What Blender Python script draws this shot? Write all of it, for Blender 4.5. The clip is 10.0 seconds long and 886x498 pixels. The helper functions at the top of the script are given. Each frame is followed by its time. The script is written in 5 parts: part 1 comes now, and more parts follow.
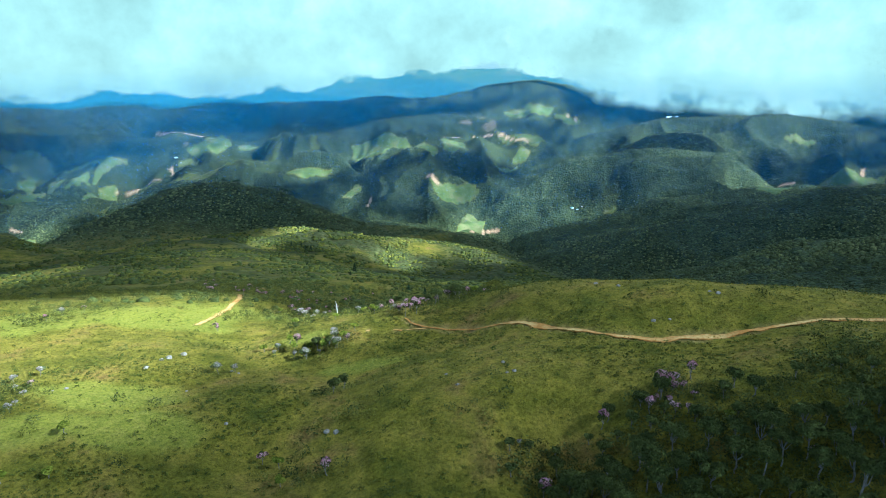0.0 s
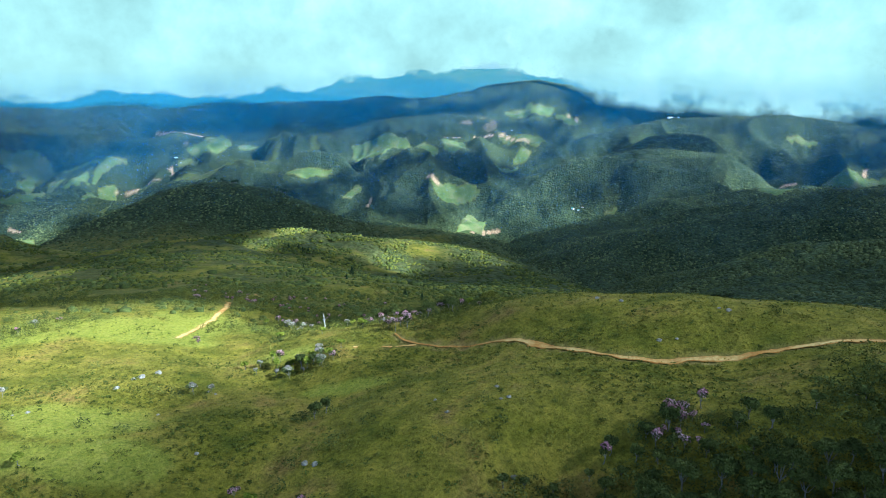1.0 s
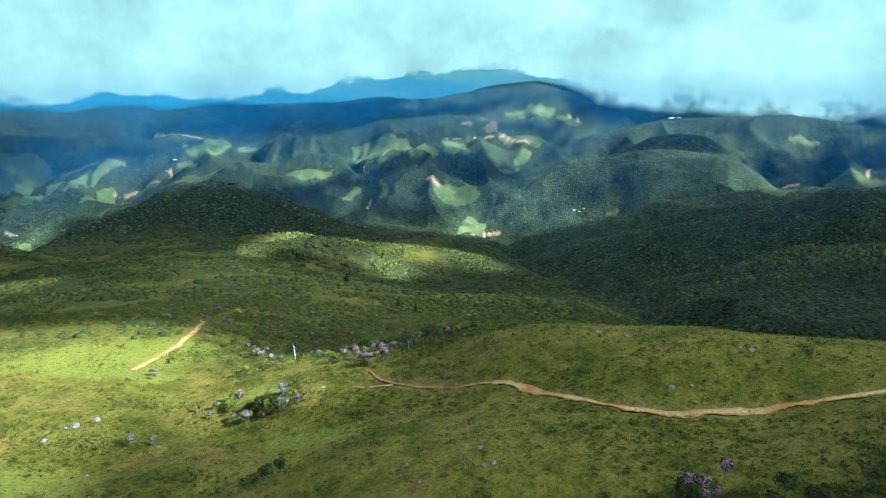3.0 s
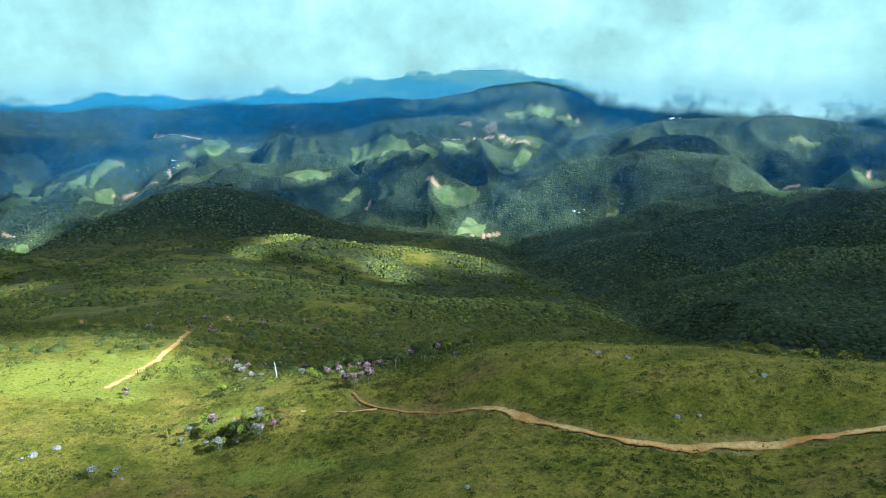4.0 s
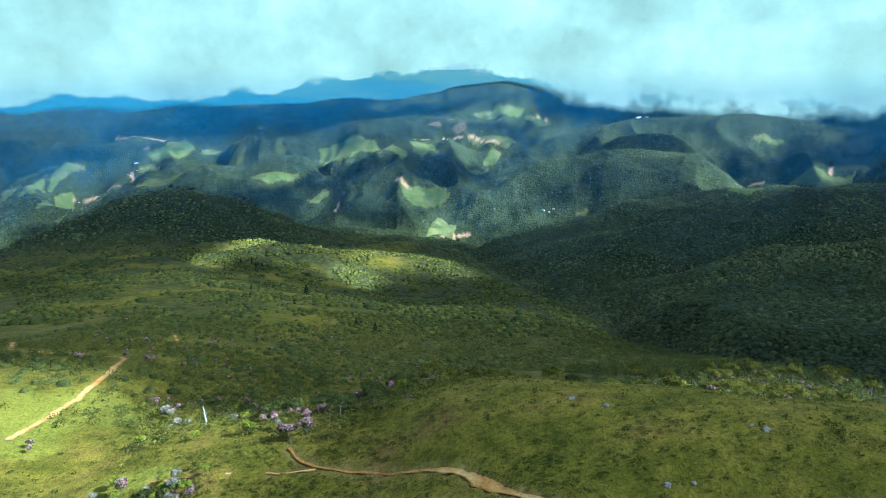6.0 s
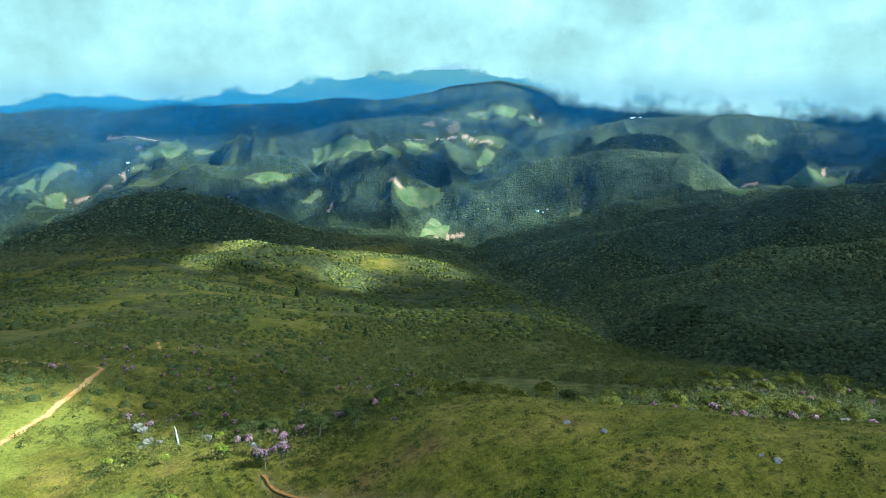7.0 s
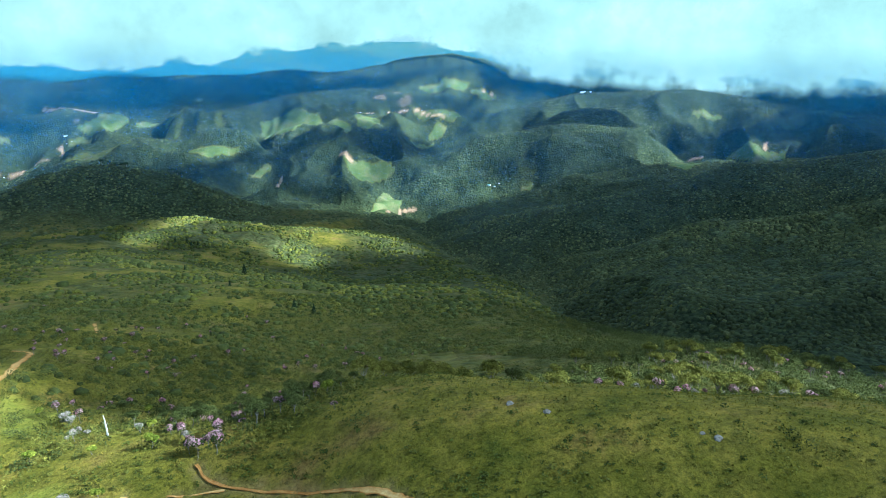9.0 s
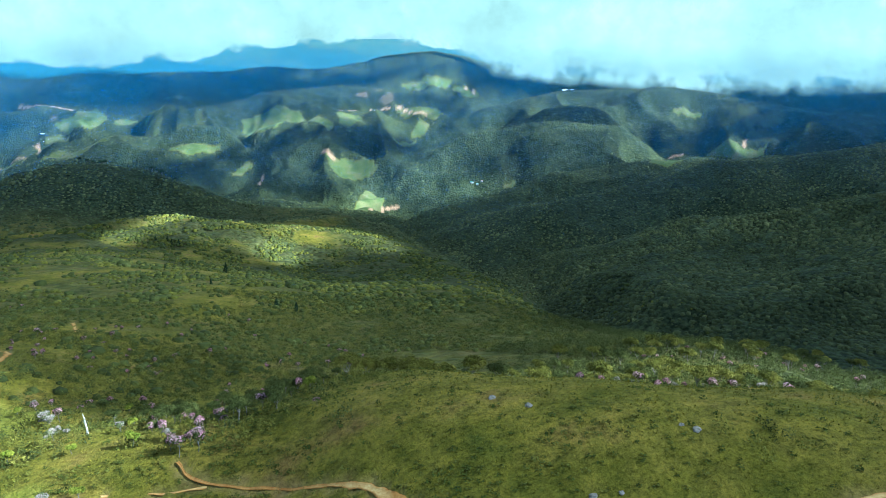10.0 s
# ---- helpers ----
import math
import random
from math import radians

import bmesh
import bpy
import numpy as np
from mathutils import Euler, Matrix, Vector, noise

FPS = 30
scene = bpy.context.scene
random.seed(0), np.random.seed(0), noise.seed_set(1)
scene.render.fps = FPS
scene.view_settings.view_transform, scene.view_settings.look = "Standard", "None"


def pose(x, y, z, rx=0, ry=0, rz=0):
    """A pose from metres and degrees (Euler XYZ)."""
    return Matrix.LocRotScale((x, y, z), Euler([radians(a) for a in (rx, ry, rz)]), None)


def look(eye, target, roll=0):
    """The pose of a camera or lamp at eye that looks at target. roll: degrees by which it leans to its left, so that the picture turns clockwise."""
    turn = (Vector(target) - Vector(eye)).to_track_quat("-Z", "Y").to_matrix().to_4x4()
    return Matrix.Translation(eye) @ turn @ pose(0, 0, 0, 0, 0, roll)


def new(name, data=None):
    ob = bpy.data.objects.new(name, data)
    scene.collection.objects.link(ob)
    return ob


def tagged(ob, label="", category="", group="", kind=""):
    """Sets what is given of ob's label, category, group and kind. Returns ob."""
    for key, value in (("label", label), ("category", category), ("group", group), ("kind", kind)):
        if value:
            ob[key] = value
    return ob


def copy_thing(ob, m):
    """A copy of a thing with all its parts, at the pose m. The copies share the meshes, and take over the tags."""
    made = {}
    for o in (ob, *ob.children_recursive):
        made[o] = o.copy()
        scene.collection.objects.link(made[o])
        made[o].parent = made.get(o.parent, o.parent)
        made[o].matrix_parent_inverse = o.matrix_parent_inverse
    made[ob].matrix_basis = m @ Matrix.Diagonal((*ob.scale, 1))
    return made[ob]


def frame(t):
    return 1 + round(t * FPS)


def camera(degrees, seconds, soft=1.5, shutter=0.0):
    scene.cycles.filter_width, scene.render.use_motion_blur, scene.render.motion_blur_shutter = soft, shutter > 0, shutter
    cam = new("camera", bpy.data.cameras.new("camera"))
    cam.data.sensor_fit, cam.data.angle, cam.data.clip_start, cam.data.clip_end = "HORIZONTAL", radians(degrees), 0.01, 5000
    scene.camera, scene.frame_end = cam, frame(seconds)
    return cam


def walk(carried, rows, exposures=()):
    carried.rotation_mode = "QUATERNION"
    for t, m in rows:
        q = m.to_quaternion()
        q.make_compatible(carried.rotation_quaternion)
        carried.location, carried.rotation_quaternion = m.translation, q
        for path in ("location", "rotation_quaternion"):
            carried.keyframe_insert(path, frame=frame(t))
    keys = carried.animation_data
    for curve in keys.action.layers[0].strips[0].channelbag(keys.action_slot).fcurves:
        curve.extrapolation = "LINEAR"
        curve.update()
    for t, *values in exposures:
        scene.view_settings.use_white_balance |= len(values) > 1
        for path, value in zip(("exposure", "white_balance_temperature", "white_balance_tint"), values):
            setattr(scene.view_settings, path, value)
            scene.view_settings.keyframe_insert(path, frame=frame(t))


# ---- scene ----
# Camera: a level drone flight over the grassy knoll, turning right at the end
cam = camera(65.6, 10.0, soft=0.8)
PATH = [
    (0, (0.836, 0.357, 44.337), (0.824, 2.288, 43.818), -0.1),
    (0.5, (1.745, 5.018, 44.358), (1.732, 6.949, 43.839), -0.0),
    (1, (2.623, 9.731, 44.388), (2.609, 11.662, 43.869), -0.0),
    (1.5, (3.579, 14.409, 44.426), (3.564, 16.34, 43.907), -0.1),
    (2, (4.551, 18.97, 44.444), (4.533, 20.902, 43.925), -0.1),
    (2.5, (5.491, 23.474, 44.446), (5.473, 25.406, 43.928), -0.2),
    (4, (8.506, 37.085, 44.524), (8.488, 39.017, 44.008), -0.2),
    (4.5, (9.45, 41.456, 44.52), (9.436, 43.388, 44.003), -0.3),
    (5, (10.338, 45.905, 44.533), (10.359, 47.836, 44.016), -0.3),
    (5.5, (11.131, 50.298, 44.535), (11.182, 52.23, 44.018), -0.3),
    (7, (13.35, 61.93, 44.408), (13.433, 63.86, 43.891), -0.2),
    (7.5, (14.046, 64.035, 44.317), (14.147, 65.964, 43.799), 0.0),
    (8, (14.632, 65.136, 44.207), (14.76, 67.063, 43.688), 0.2),
    (8.5, (15.068, 65.419, 44.068), (15.241, 67.336, 43.524), 0.4),
    (9, (15.339, 65.334, 43.947), (15.557, 67.233, 43.359), 0.5),
    (9.5, (15.459, 65.117, 43.837), (15.704, 67.011, 43.243), 0.6),
    (10, (15.436, 64.897, 43.755), (15.703, 66.788, 43.161), 0.7),
]
walk(cam, [(t, look(eye, target, roll)) for t, eye, target, roll in PATH], exposures=((0, 1.84, 4850, -3), (4.5, 1.77, 4850, -3), (8, 1.82, 4850, -3), (10, 1.98, 4850, -3)))
scene.cycles.transparent_max_bounces = 24

# ---- daylight: a high sun from the right, broken cloud, blue sky between ----
SUN = Vector((0.73, -0.28, 0.60)).normalized()      # the way to the sun
world = bpy.data.worlds.new("sky")
scene.world = world
world.use_nodes = True
wn = world.node_tree
sky = wn.nodes.new("ShaderNodeTexSky")
sky.sky_type, sky.sun_disc = "NISHITA", False
sky.sun_elevation = math.asin(SUN.z)
sky.sun_rotation = math.atan2(SUN.x, SUN.y)
sky.altitude = 1500
wn.nodes["Background"].inputs["Strength"].default_value = 0.10
wn.links.new(sky.outputs["Color"], wn.nodes["Background"].inputs["Color"])
sun = new("sun", bpy.data.lights.new("sun", "SUN"))
sun.data.energy, sun.data.angle, sun.data.color = 5.0, radians(0.5), (1.0, 0.96, 0.88)
sun.matrix_world = look(SUN * 3000, (0, 0, 0))

# ---- materials ----
def material(name, rough_=0.9, spec=0.2):
    m = bpy.data.materials.new(name)
    m.use_nodes = True
    b = m.node_tree.nodes["Principled BSDF"]
    b.inputs["Roughness"].default_value = rough_
    b.inputs["Specular IOR Level"].default_value = spec
    return m, m.node_tree, b


def node(nt, kind, **inputs):
    n = nt.nodes.new(kind)
    for k, v in inputs.items():
        n.inputs[k.replace("_", " ")].default_value = v
    return n


def noise_of(nt, scale, detail=4.0, rough_=0.6):
    """Noise in world metres."""
    g = nt.nodes.new("ShaderNodeNewGeometry")
    n = node(nt, "ShaderNodeTexNoise", Scale=scale, Detail=detail, Roughness=rough_)
    nt.links.new(g.outputs["Position"], n.inputs["Vector"])
    return n.outputs["Fac"]


def ramp(nt, fac, *stops):
    r = nt.nodes.new("ShaderNodeValToRGB")
    while len(r.color_ramp.elements) < len(stops):
        r.color_ramp.elements.new(0.5)
    for e, (p, c) in zip(r.color_ramp.elements, stops):
        e.position, e.color = p, (*c, 1)
    nt.links.new(fac, r.inputs["Fac"])
    return r.outputs["Color"]


def mix(nt, fac, a, b, how="MIX"):
    m = nt.nodes.new("ShaderNodeMix")
    m.data_type, m.blend_type = "RGBA", how
    for socket, v in ((m.inputs[0], fac), (m.inputs[6], a), (m.inputs[7], b)):
        if hasattr(v, "is_linked"):
            nt.links.new(v, socket)
        elif isinstance(v, tuple):
            socket.default_value = (*v, 1)
        else:
            socket.default_value = v
    return m.outputs[2]


def attribute(nt, name):
    a = nt.nodes.new("ShaderNodeAttribute")
    a.attribute_name = name
    return a.outputs["Fac"]


def bump(nt, b, height, strength, distance):
    n = nt.nodes.new("ShaderNodeBump")
    n.inputs["Strength"].default_value, n.inputs["Distance"].default_value = strength, distance
    nt.links.new(height, n.inputs["Height"])
    nt.links.new(n.outputs["Normal"], b.inputs["Normal"])
    return n


def grass_colour(nt):
    """Upland grass: broad swells of green and straw, patches of dark herbs, fine tufts."""
    grass = ramp(nt, noise_of(nt, 0.07, 6, 0.65), (0.30, (0.082, 0.090, 0.010)), (0.44, (0.146, 0.132, 0.014)), (0.56, (0.205, 0.168, 0.024)), (0.72, (0.215, 0.136, 0.040)))
    herbs = ramp(nt, noise_of(nt, 0.30, 6, 0.72), (0.34, (0.56, 0.60, 0.55)), (0.48, (0.86, 0.88, 0.84)), (0.60, (1.08, 1.06, 1.02)), (0.75, (1.30, 1.22, 1.1)))
    pale = ramp(nt, noise_of(nt, 0.5, 6, 0.7), (0.3, (0.150, 0.165, 0.018)), (0.5, (0.205, 0.210, 0.026)), (0.7, (0.265, 0.245, 0.042)))
    return mix(nt, attribute(nt, "short"), mix(nt, 1.0, grass, herbs, "MULTIPLY"), pale)


def ground_material():
    m, nt, b = material("hill_ground", 0.95, 0.1)
    grass = grass_colour(nt)
    tufts = ramp(nt, noise_of(nt, 1.7, 5, 0.75), (0.34, (0.55, 0.58, 0.54)), (0.50, (1.0, 1.0, 1.0)), (0.72, (1.35, 1.3, 1.2)))
    grass = mix(nt, 1.0, grass, tufts, "MULTIPLY")
    woods = ramp(nt, noise_of(nt, 0.035, 6, 0.7), (0.30, (0.022, 0.032, 0.015)), (0.50, (0.040, 0.054, 0.023)), (0.72, (0.066, 0.080, 0.034)))
    crowns = ramp(nt, noise_of(nt, 0.22, 4, 0.65), (0.36, (0.36, 0.40, 0.38)), (0.5, (0.9, 0.9, 0.9)), (0.66, (1.55, 1.5, 1.35)))
    woods = mix(nt, 1.0, woods, crowns, "MULTIPLY")
    pasture = ramp(nt, noise_of(nt, 0.02, 5, 0.6), (0.32, (0.060, 0.090, 0.026)), (0.5, (0.100, 0.130, 0.040)), (0.72, (0.160, 0.150, 0.068)))
    earth = ramp(nt, noise_of(nt, 0.3, 6, 0.7), (0.3, (0.30, 0.13, 0.065)), (0.55, (0.46, 0.31, 0.18)), (0.8, (0.58, 0.47, 0.32)))
    c = mix(nt, attribute(nt, "forest"), grass, woods)
    c = mix(nt, attribute(nt, "pasture"), c, pasture)
    c = mix(nt, attribute(nt, "bare"), c, earth)
    nt.links.new(c, b.inputs["Base Color"])
    tufty = bump(nt, b, noise_of(nt, 0.9, 6, 0.75), 0.9, 0.7)
    g = nt.nodes.new("ShaderNodeNewGeometry")          # the round heads of far tree crowns
    cell = node(nt, "ShaderNodeTexVoronoi", Scale=0.15, Randomness=1.0)
    nt.links.new(g.outputs["Position"], cell.inputs["Vector"])
    heads = ramp(nt, cell.outputs["Distance"], (0.0, (1, 1, 1)), (0.45, (0.75, 0.75, 0.75)), (0.95, (0, 0, 0)))
    wood = nt.nodes.new("ShaderNodeMath")
    wood.operation = "MULTIPLY"
    nt.links.new(heads, wood.inputs[0])
    nt.links.new(attribute(nt, "forest"), wood.inputs[1])
    crown = nt.nodes.new("ShaderNodeBump")
    crown.inputs["Strength"].default_value, crown.inputs["Distance"].default_value = 1.0, 3.2
    nt.links.new(wood.outputs[0], crown.inputs["Height"])
    nt.links.new(tufty.outputs["Normal"], crown.inputs["Normal"])
    nt.links.new(crown.outputs["Normal"], b.inputs["Normal"])
    return m


def leaf_material(name, dark, mid, light):
    """Foliage, its tone varied from clump to clump and from tree to tree."""
    m, nt, b = material(name, 0.8, 0.06)
    g = nt.nodes.new("ShaderNodeNewGeometry")
    o = nt.nodes.new("ShaderNodeObjectInfo")
    add = nt.nodes.new("ShaderNodeMath")
    add.operation = "MULTIPLY_ADD"
    nt.links.new(o.outputs["Random"], add.inputs[0])
    add.inputs[1].default_value = 0.25
    nt.links.new(attribute(nt, "tone"), add.inputs[2])
    half = nt.nodes.new("ShaderNodeMath")
    half.operation = "MULTIPLY_ADD"
    half.inputs[1].default_value = 0.60
    nt.links.new(add.outputs[0], half.inputs[0])
    fine = nt.nodes.new("ShaderNodeMath")
    fine.operation = "MULTIPLY"
    fine.inputs[1].default_value = 0.28
    nt.links.new(g.outputs["Random Per Island"], fine.inputs[0])
    nt.links.new(fine.outputs[0], half.inputs[2])
    c = ramp(nt, half.outputs[0], (0.05, dark), (0.5, mid), (0.95, light))
    spots = ramp(nt, noise_of(nt, 1.1, 4, 0.7), (0.32, (0.5, 0.5, 0.5)), (0.55, (1, 1, 1)), (0.75, (1.45, 1.4, 1.2)))
    c = mix(nt, 1.0, c, spots, "MULTIPLY")
    nt.links.new(c, b.inputs["Base Color"])
    bump(nt, b, noise_of(nt, 1.4, 5, 0.75), 0.8, 0.5)
    return m


def grass_material():
    m, nt, b = material("grass_blades", 0.8, 0.06)
    g = nt.nodes.new("ShaderNodeNewGeometry")
    tone = ramp(nt, g.outputs["Random Per Island"], (0.0, (0.7, 0.72, 0.7)), (0.6, (1.0, 1.0, 0.95)), (1.0, (1.35, 1.28, 1.2)))
    nt.links.new(mix(nt, 1.0, grass_colour(nt), tone, "MULTIPLY"), b.inputs["Base Color"])
    return m


def plain_material(name, a, b_, scale, rough_=0.9, relief=0.3):
    m, nt, b = material(name, rough_)
    c = ramp(nt, noise_of(nt, scale, 6, 0.7), (0.32, a), (0.68, b_))
    nt.links.new(c, b.inputs["Base Color"])
    bump(nt, b, noise_of(nt, scale * 3, 5, 0.7), 0.6, relief)
    return m


def earth_material():
    """Trodden earth: orange at the edges, washed pale along the middle."""
    m, nt, b = material("trodden_earth", 0.95, 0.1)
    red = ramp(nt, noise_of(nt, 0.8, 6, 0.7), (0.32, (0.26, 0.10, 0.018)), (0.68, (0.44, 0.22, 0.050)))
    pale = ramp(nt, noise_of(nt, 1.6, 6, 0.7), (0.35, (0.44, 0.26, 0.075)), (0.65, (0.62, 0.48, 0.20)))
    nt.links.new(mix(nt, attribute(nt, "trodden"), red, pale), b.inputs["Base Color"])
    bump(nt, b, noise_of(nt, 2.2, 5, 0.7), 0.7, 0.2)
    return m


def cloud_material(name, colour, how):
    """Cloud or haze veil, thin at low density; lit takes skylight, glow and air emit."""
    m = bpy.data.materials.new(name)
    m.use_nodes = True
    nt = m.node_tree
    nt.nodes.remove(nt.nodes["Principled BSDF"])
    out = nt.nodes["Material Output"]
    clear = nt.nodes.new("ShaderNodeBsdfTransparent")
    if how == "glow":
        # cloud brightness is emitted, its lighter and darker tones set by noise
        body = node(nt, "ShaderNodeEmission", Strength=1.0)
        shades = ramp(nt, noise_of(nt, 0.0021, 9, 0.60), (0.30, tuple(0.76 * v for v in colour)), (0.5, colour), (0.72, (0.272, 0.335, 0.285)))
        nt.links.new(shades, body.inputs["Color"])
        body = body.outputs[0]
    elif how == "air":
        # even blue glow standing in for light scattered by far air
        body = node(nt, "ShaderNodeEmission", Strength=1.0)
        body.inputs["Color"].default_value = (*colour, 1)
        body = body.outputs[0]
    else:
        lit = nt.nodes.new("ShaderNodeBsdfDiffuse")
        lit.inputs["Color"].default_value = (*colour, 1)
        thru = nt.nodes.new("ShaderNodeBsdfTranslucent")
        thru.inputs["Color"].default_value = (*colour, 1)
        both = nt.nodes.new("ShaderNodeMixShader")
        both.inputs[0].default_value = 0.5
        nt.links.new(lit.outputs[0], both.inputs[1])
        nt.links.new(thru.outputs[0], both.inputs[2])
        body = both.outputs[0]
    sh = nt.nodes.new("ShaderNodeMixShader")
    thick = attribute(nt, "thickness")
    if how == "glow":                                  # torn, curling edges
        curl = ramp(nt, noise_of(nt, 0.006, 10, 0.66), (0.38, (0, 0, 0)), (0.62, (1, 1, 1)))
        thick = ramp(nt, mix(nt, 0.45, thick, mix(nt, 1.0, curl, ramp(nt, thick, (0.0, (0, 0, 0)), (0.35, (1, 1, 1))), "MULTIPLY")), (0.15, (0, 0, 0)), (0.54, (1, 1, 1)))
    nt.links.new(thick, sh.inputs[0])
    nt.links.new(clear.outputs[0], sh.inputs[1])
    nt.links.new(body, sh.inputs[2])
    nt.links.new(sh.outputs[0], out.inputs["Surface"])
    return m


GROUND = ground_material()
CANOPY = leaf_material("forest_canopy", (0.028, 0.038, 0.017), (0.068, 0.082, 0.032), (0.165, 0.175, 0.064))
SCRUB = leaf_material("scrub_leaves", (0.060, 0.068, 0.011), (0.128, 0.130, 0.020), (0.225, 0.208, 0.040))
GRASS = grass_material()
HERB = leaf_material("herb_leaves", (0.038, 0.052, 0.009), (0.072, 0.086, 0.013), (0.14, 0.135, 0.024))
TREE_LEAF = leaf_material("tree_leaves", (0.034, 0.044, 0.012), (0.072, 0.086, 0.021), (0.135, 0.150, 0.040))
GREY_LEAF = leaf_material("grey_leaves", (0.080, 0.100, 0.036), (0.145, 0.165, 0.062), (0.23, 0.24, 0.11))
LIME_LEAF = leaf_material("lime_leaves", (0.085, 0.115, 0.012), (0.16, 0.19, 0.02), (0.26, 0.27, 0.034))
PINE_LEAF = leaf_material("pine_needles", (0.018, 0.036, 0.016), (0.032, 0.056, 0.024), (0.05, 0.08, 0.034))
BLOSSOM = leaf_material("purple_petals", (0.27, 0.105, 0.15), (0.42, 0.21, 0.265), (0.60, 0.42, 0.43))
PALE_BLOSSOM = leaf_material("pale_petals", (0.20, 0.155, 0.14), (0.31, 0.26, 0.235), (0.46, 0.41, 0.36))
BARK = plain_material("grey_bark", (0.10, 0.085, 0.065), (0.26, 0.235, 0.20), 3.0, 0.9, 0.03)
DEAD_WOOD = plain_material("bleached_wood", (0.32, 0.30, 0.26), (0.52, 0.50, 0.45), 2.0, 0.85, 0.03)
ROCK = plain_material("weathered_rock", (0.11, 0.098, 0.080), (0.29, 0.265, 0.215), 1.8, 0.9, 0.15)
EARTH = earth_material()
PLASTER = plain_material("white_plaster", (0.66, 0.64, 0.58), (0.80, 0.79, 0.75), 0.4, 0.8, 0.02)
TILE = plain_material("clay_roof", (0.30, 0.12, 0.07), (0.42, 0.20, 0.12), 0.5, 0.85, 0.1)
TIN = plain_material("pale_tin_roof", (0.60, 0.62, 0.62), (0.75, 0.77, 0.77), 0.3, 0.5, 0.03)
GREEN_TIN = plain_material("green_tin_roof", (0.10, 0.34, 0.25), (0.16, 0.44, 0.33), 0.3, 0.5, 0.03)
DARK_GLASS = plain_material("dark_window", (0.03, 0.035, 0.04), (0.05, 0.055, 0.06), 0.5, 0.25, 0.01)
# distance haze as colour on sheets: the first takes light, the second glows
HAZE_SHEET = cloud_material("blue_haze_sheet", (0.05, 0.40, 0.95), "lit")
FAR_HAZE_GLOW = cloud_material("far_haze_glow", (0.042, 0.122, 0.152), "air")
# body of the unseen overhead sheet; its tone sets how bright shaded ground is
DECK = cloud_material("unseen_cloud_body", (0.252, 0.265, 0.280), "lit")
BANK = cloud_material("glowing_cloud", (0.190, 0.266, 0.222), "glow")

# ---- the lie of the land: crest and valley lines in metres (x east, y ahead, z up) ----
LAND = {}
LAND["apron"] = [(-130, 50, -13), (-70, 60, -16), (-35, 66, -17), (-5, 70, -15), (20, 68, -15), (45, 66, -12), (75, 64, -5), (120, 56, 2)]
LAND["behind"] = [(-110, 0, -8), (-50, 0, -13), (0, 0, -14), (60, 0, -8), (130, 0, 2)]
LAND["near_slope"] = [(-115, 118, -16), (-90, 112, -14), (-70, 113, -13), (-49, 104, -13), (-28, 97, -17), (-16, 88, -15), (-5, 107, -9), (9, 100, -7), (18, 92, -15), (34, 98, -6), (58, 95, -1), (85, 92, 2), (120, 90, 4)]
LAND["thicket_floor"] = [(24, 82, -15), (38, 78, -12), (54, 80, -7), (70, 80, -3)]
LAND["saddle"] = [(-100, 140, -17), (-65, 122, -15), (-61, 134, -15), (-48, 119, -16), (-37, 119, -14), (-21, 114, -14), (-18, 122, -15), (-4, 120, -10), (12, 118, -7), (28, 116, -5), (40, 117, -5), (50, 114, -4), (64, 109, 0), (90, 108, 3), (125, 106, 3)]
LAND["path_bench"] = [(-70, 150, -18), (-31, 139, -18), (-21, 144, -14), (-7, 144, -13), (5, 142, -12), (16, 134, -8), (28, 125, -5), (50, 121, -3), (70, 119, 0), (95, 117, 1), (120, 118, 0)]
LAND["knoll"] = [(8, 156, -9), (16, 144, -6), (31, 137, -3), (44, 132, 0), (68, 130, 1), (85, 130, 0), (98, 130, -1), (125, 130, -4)]
LAND["knoll_back"] = [(-7, 160, -13), (8, 168, -13), (25, 163, -8), (31, 152, -4), (46, 141, -1), (50, 145, -1.5), (62, 146, -3.4), (80, 146, -4.6), (95, 145, -6.6), (125, 146, -12)]
LAND["knoll_rim"] = [(-12, 174, -20), (13, 180, -17), (27, 172, -12), (40, 165, -10.5), (56, 161, -10.6), (72, 159, -11), (90, 158, -12.6), (110, 158, -17), (135, 160, -23)]
LAND["below_rim"] = [(-5, 196, -33), (20, 196, -28), (45, 186, -25), (65, 182, -24), (90, 182, -26), (120, 184, -32), (150, 190, -40)]
LAND["rim_scrub"] = [(-10, 225, -48), (30, 222, -45), (70, 220, -43), (97, 243, -48), (109, 245, -48), (126, 246, -50), (150, 248, -54), (182, 245, -60)]
LAND["west_spur"] = [(-150, 190, -24), (-121, 213, -31), (-92, 178, -21), (-75, 204, -28), (-60, 218, -32), (-85, 262, -44)]
LAND["west_dip"] = [(-65, 170, -23), (-47, 156, -22), (-35, 163, -19), (-38, 200, -31), (-54, 206, -32), (-28, 172, -20)]
LAND["mid_slope"] = [(-10, 279, -65), (-16, 300, -70), (-56, 337, -71), (-29, 362, -84), (-69, 379, -79), (-14, 425, -96), (31, 700, -178)]
LAND["mid_ridge"] = [(-125, 385, -79), (-140, 398, -83), (-85, 428, -90), (-120, 460, -93), (-200, 445, -92), (-210, 525, -105), (-225, 570, -113), (-240, 700, -136), (-265, 725, -136)]
LAND["mid_bumps"] = [(-190, 820, -164), (-198, 900, -166), (-75, 830, -174), (-54, 810, -181)]
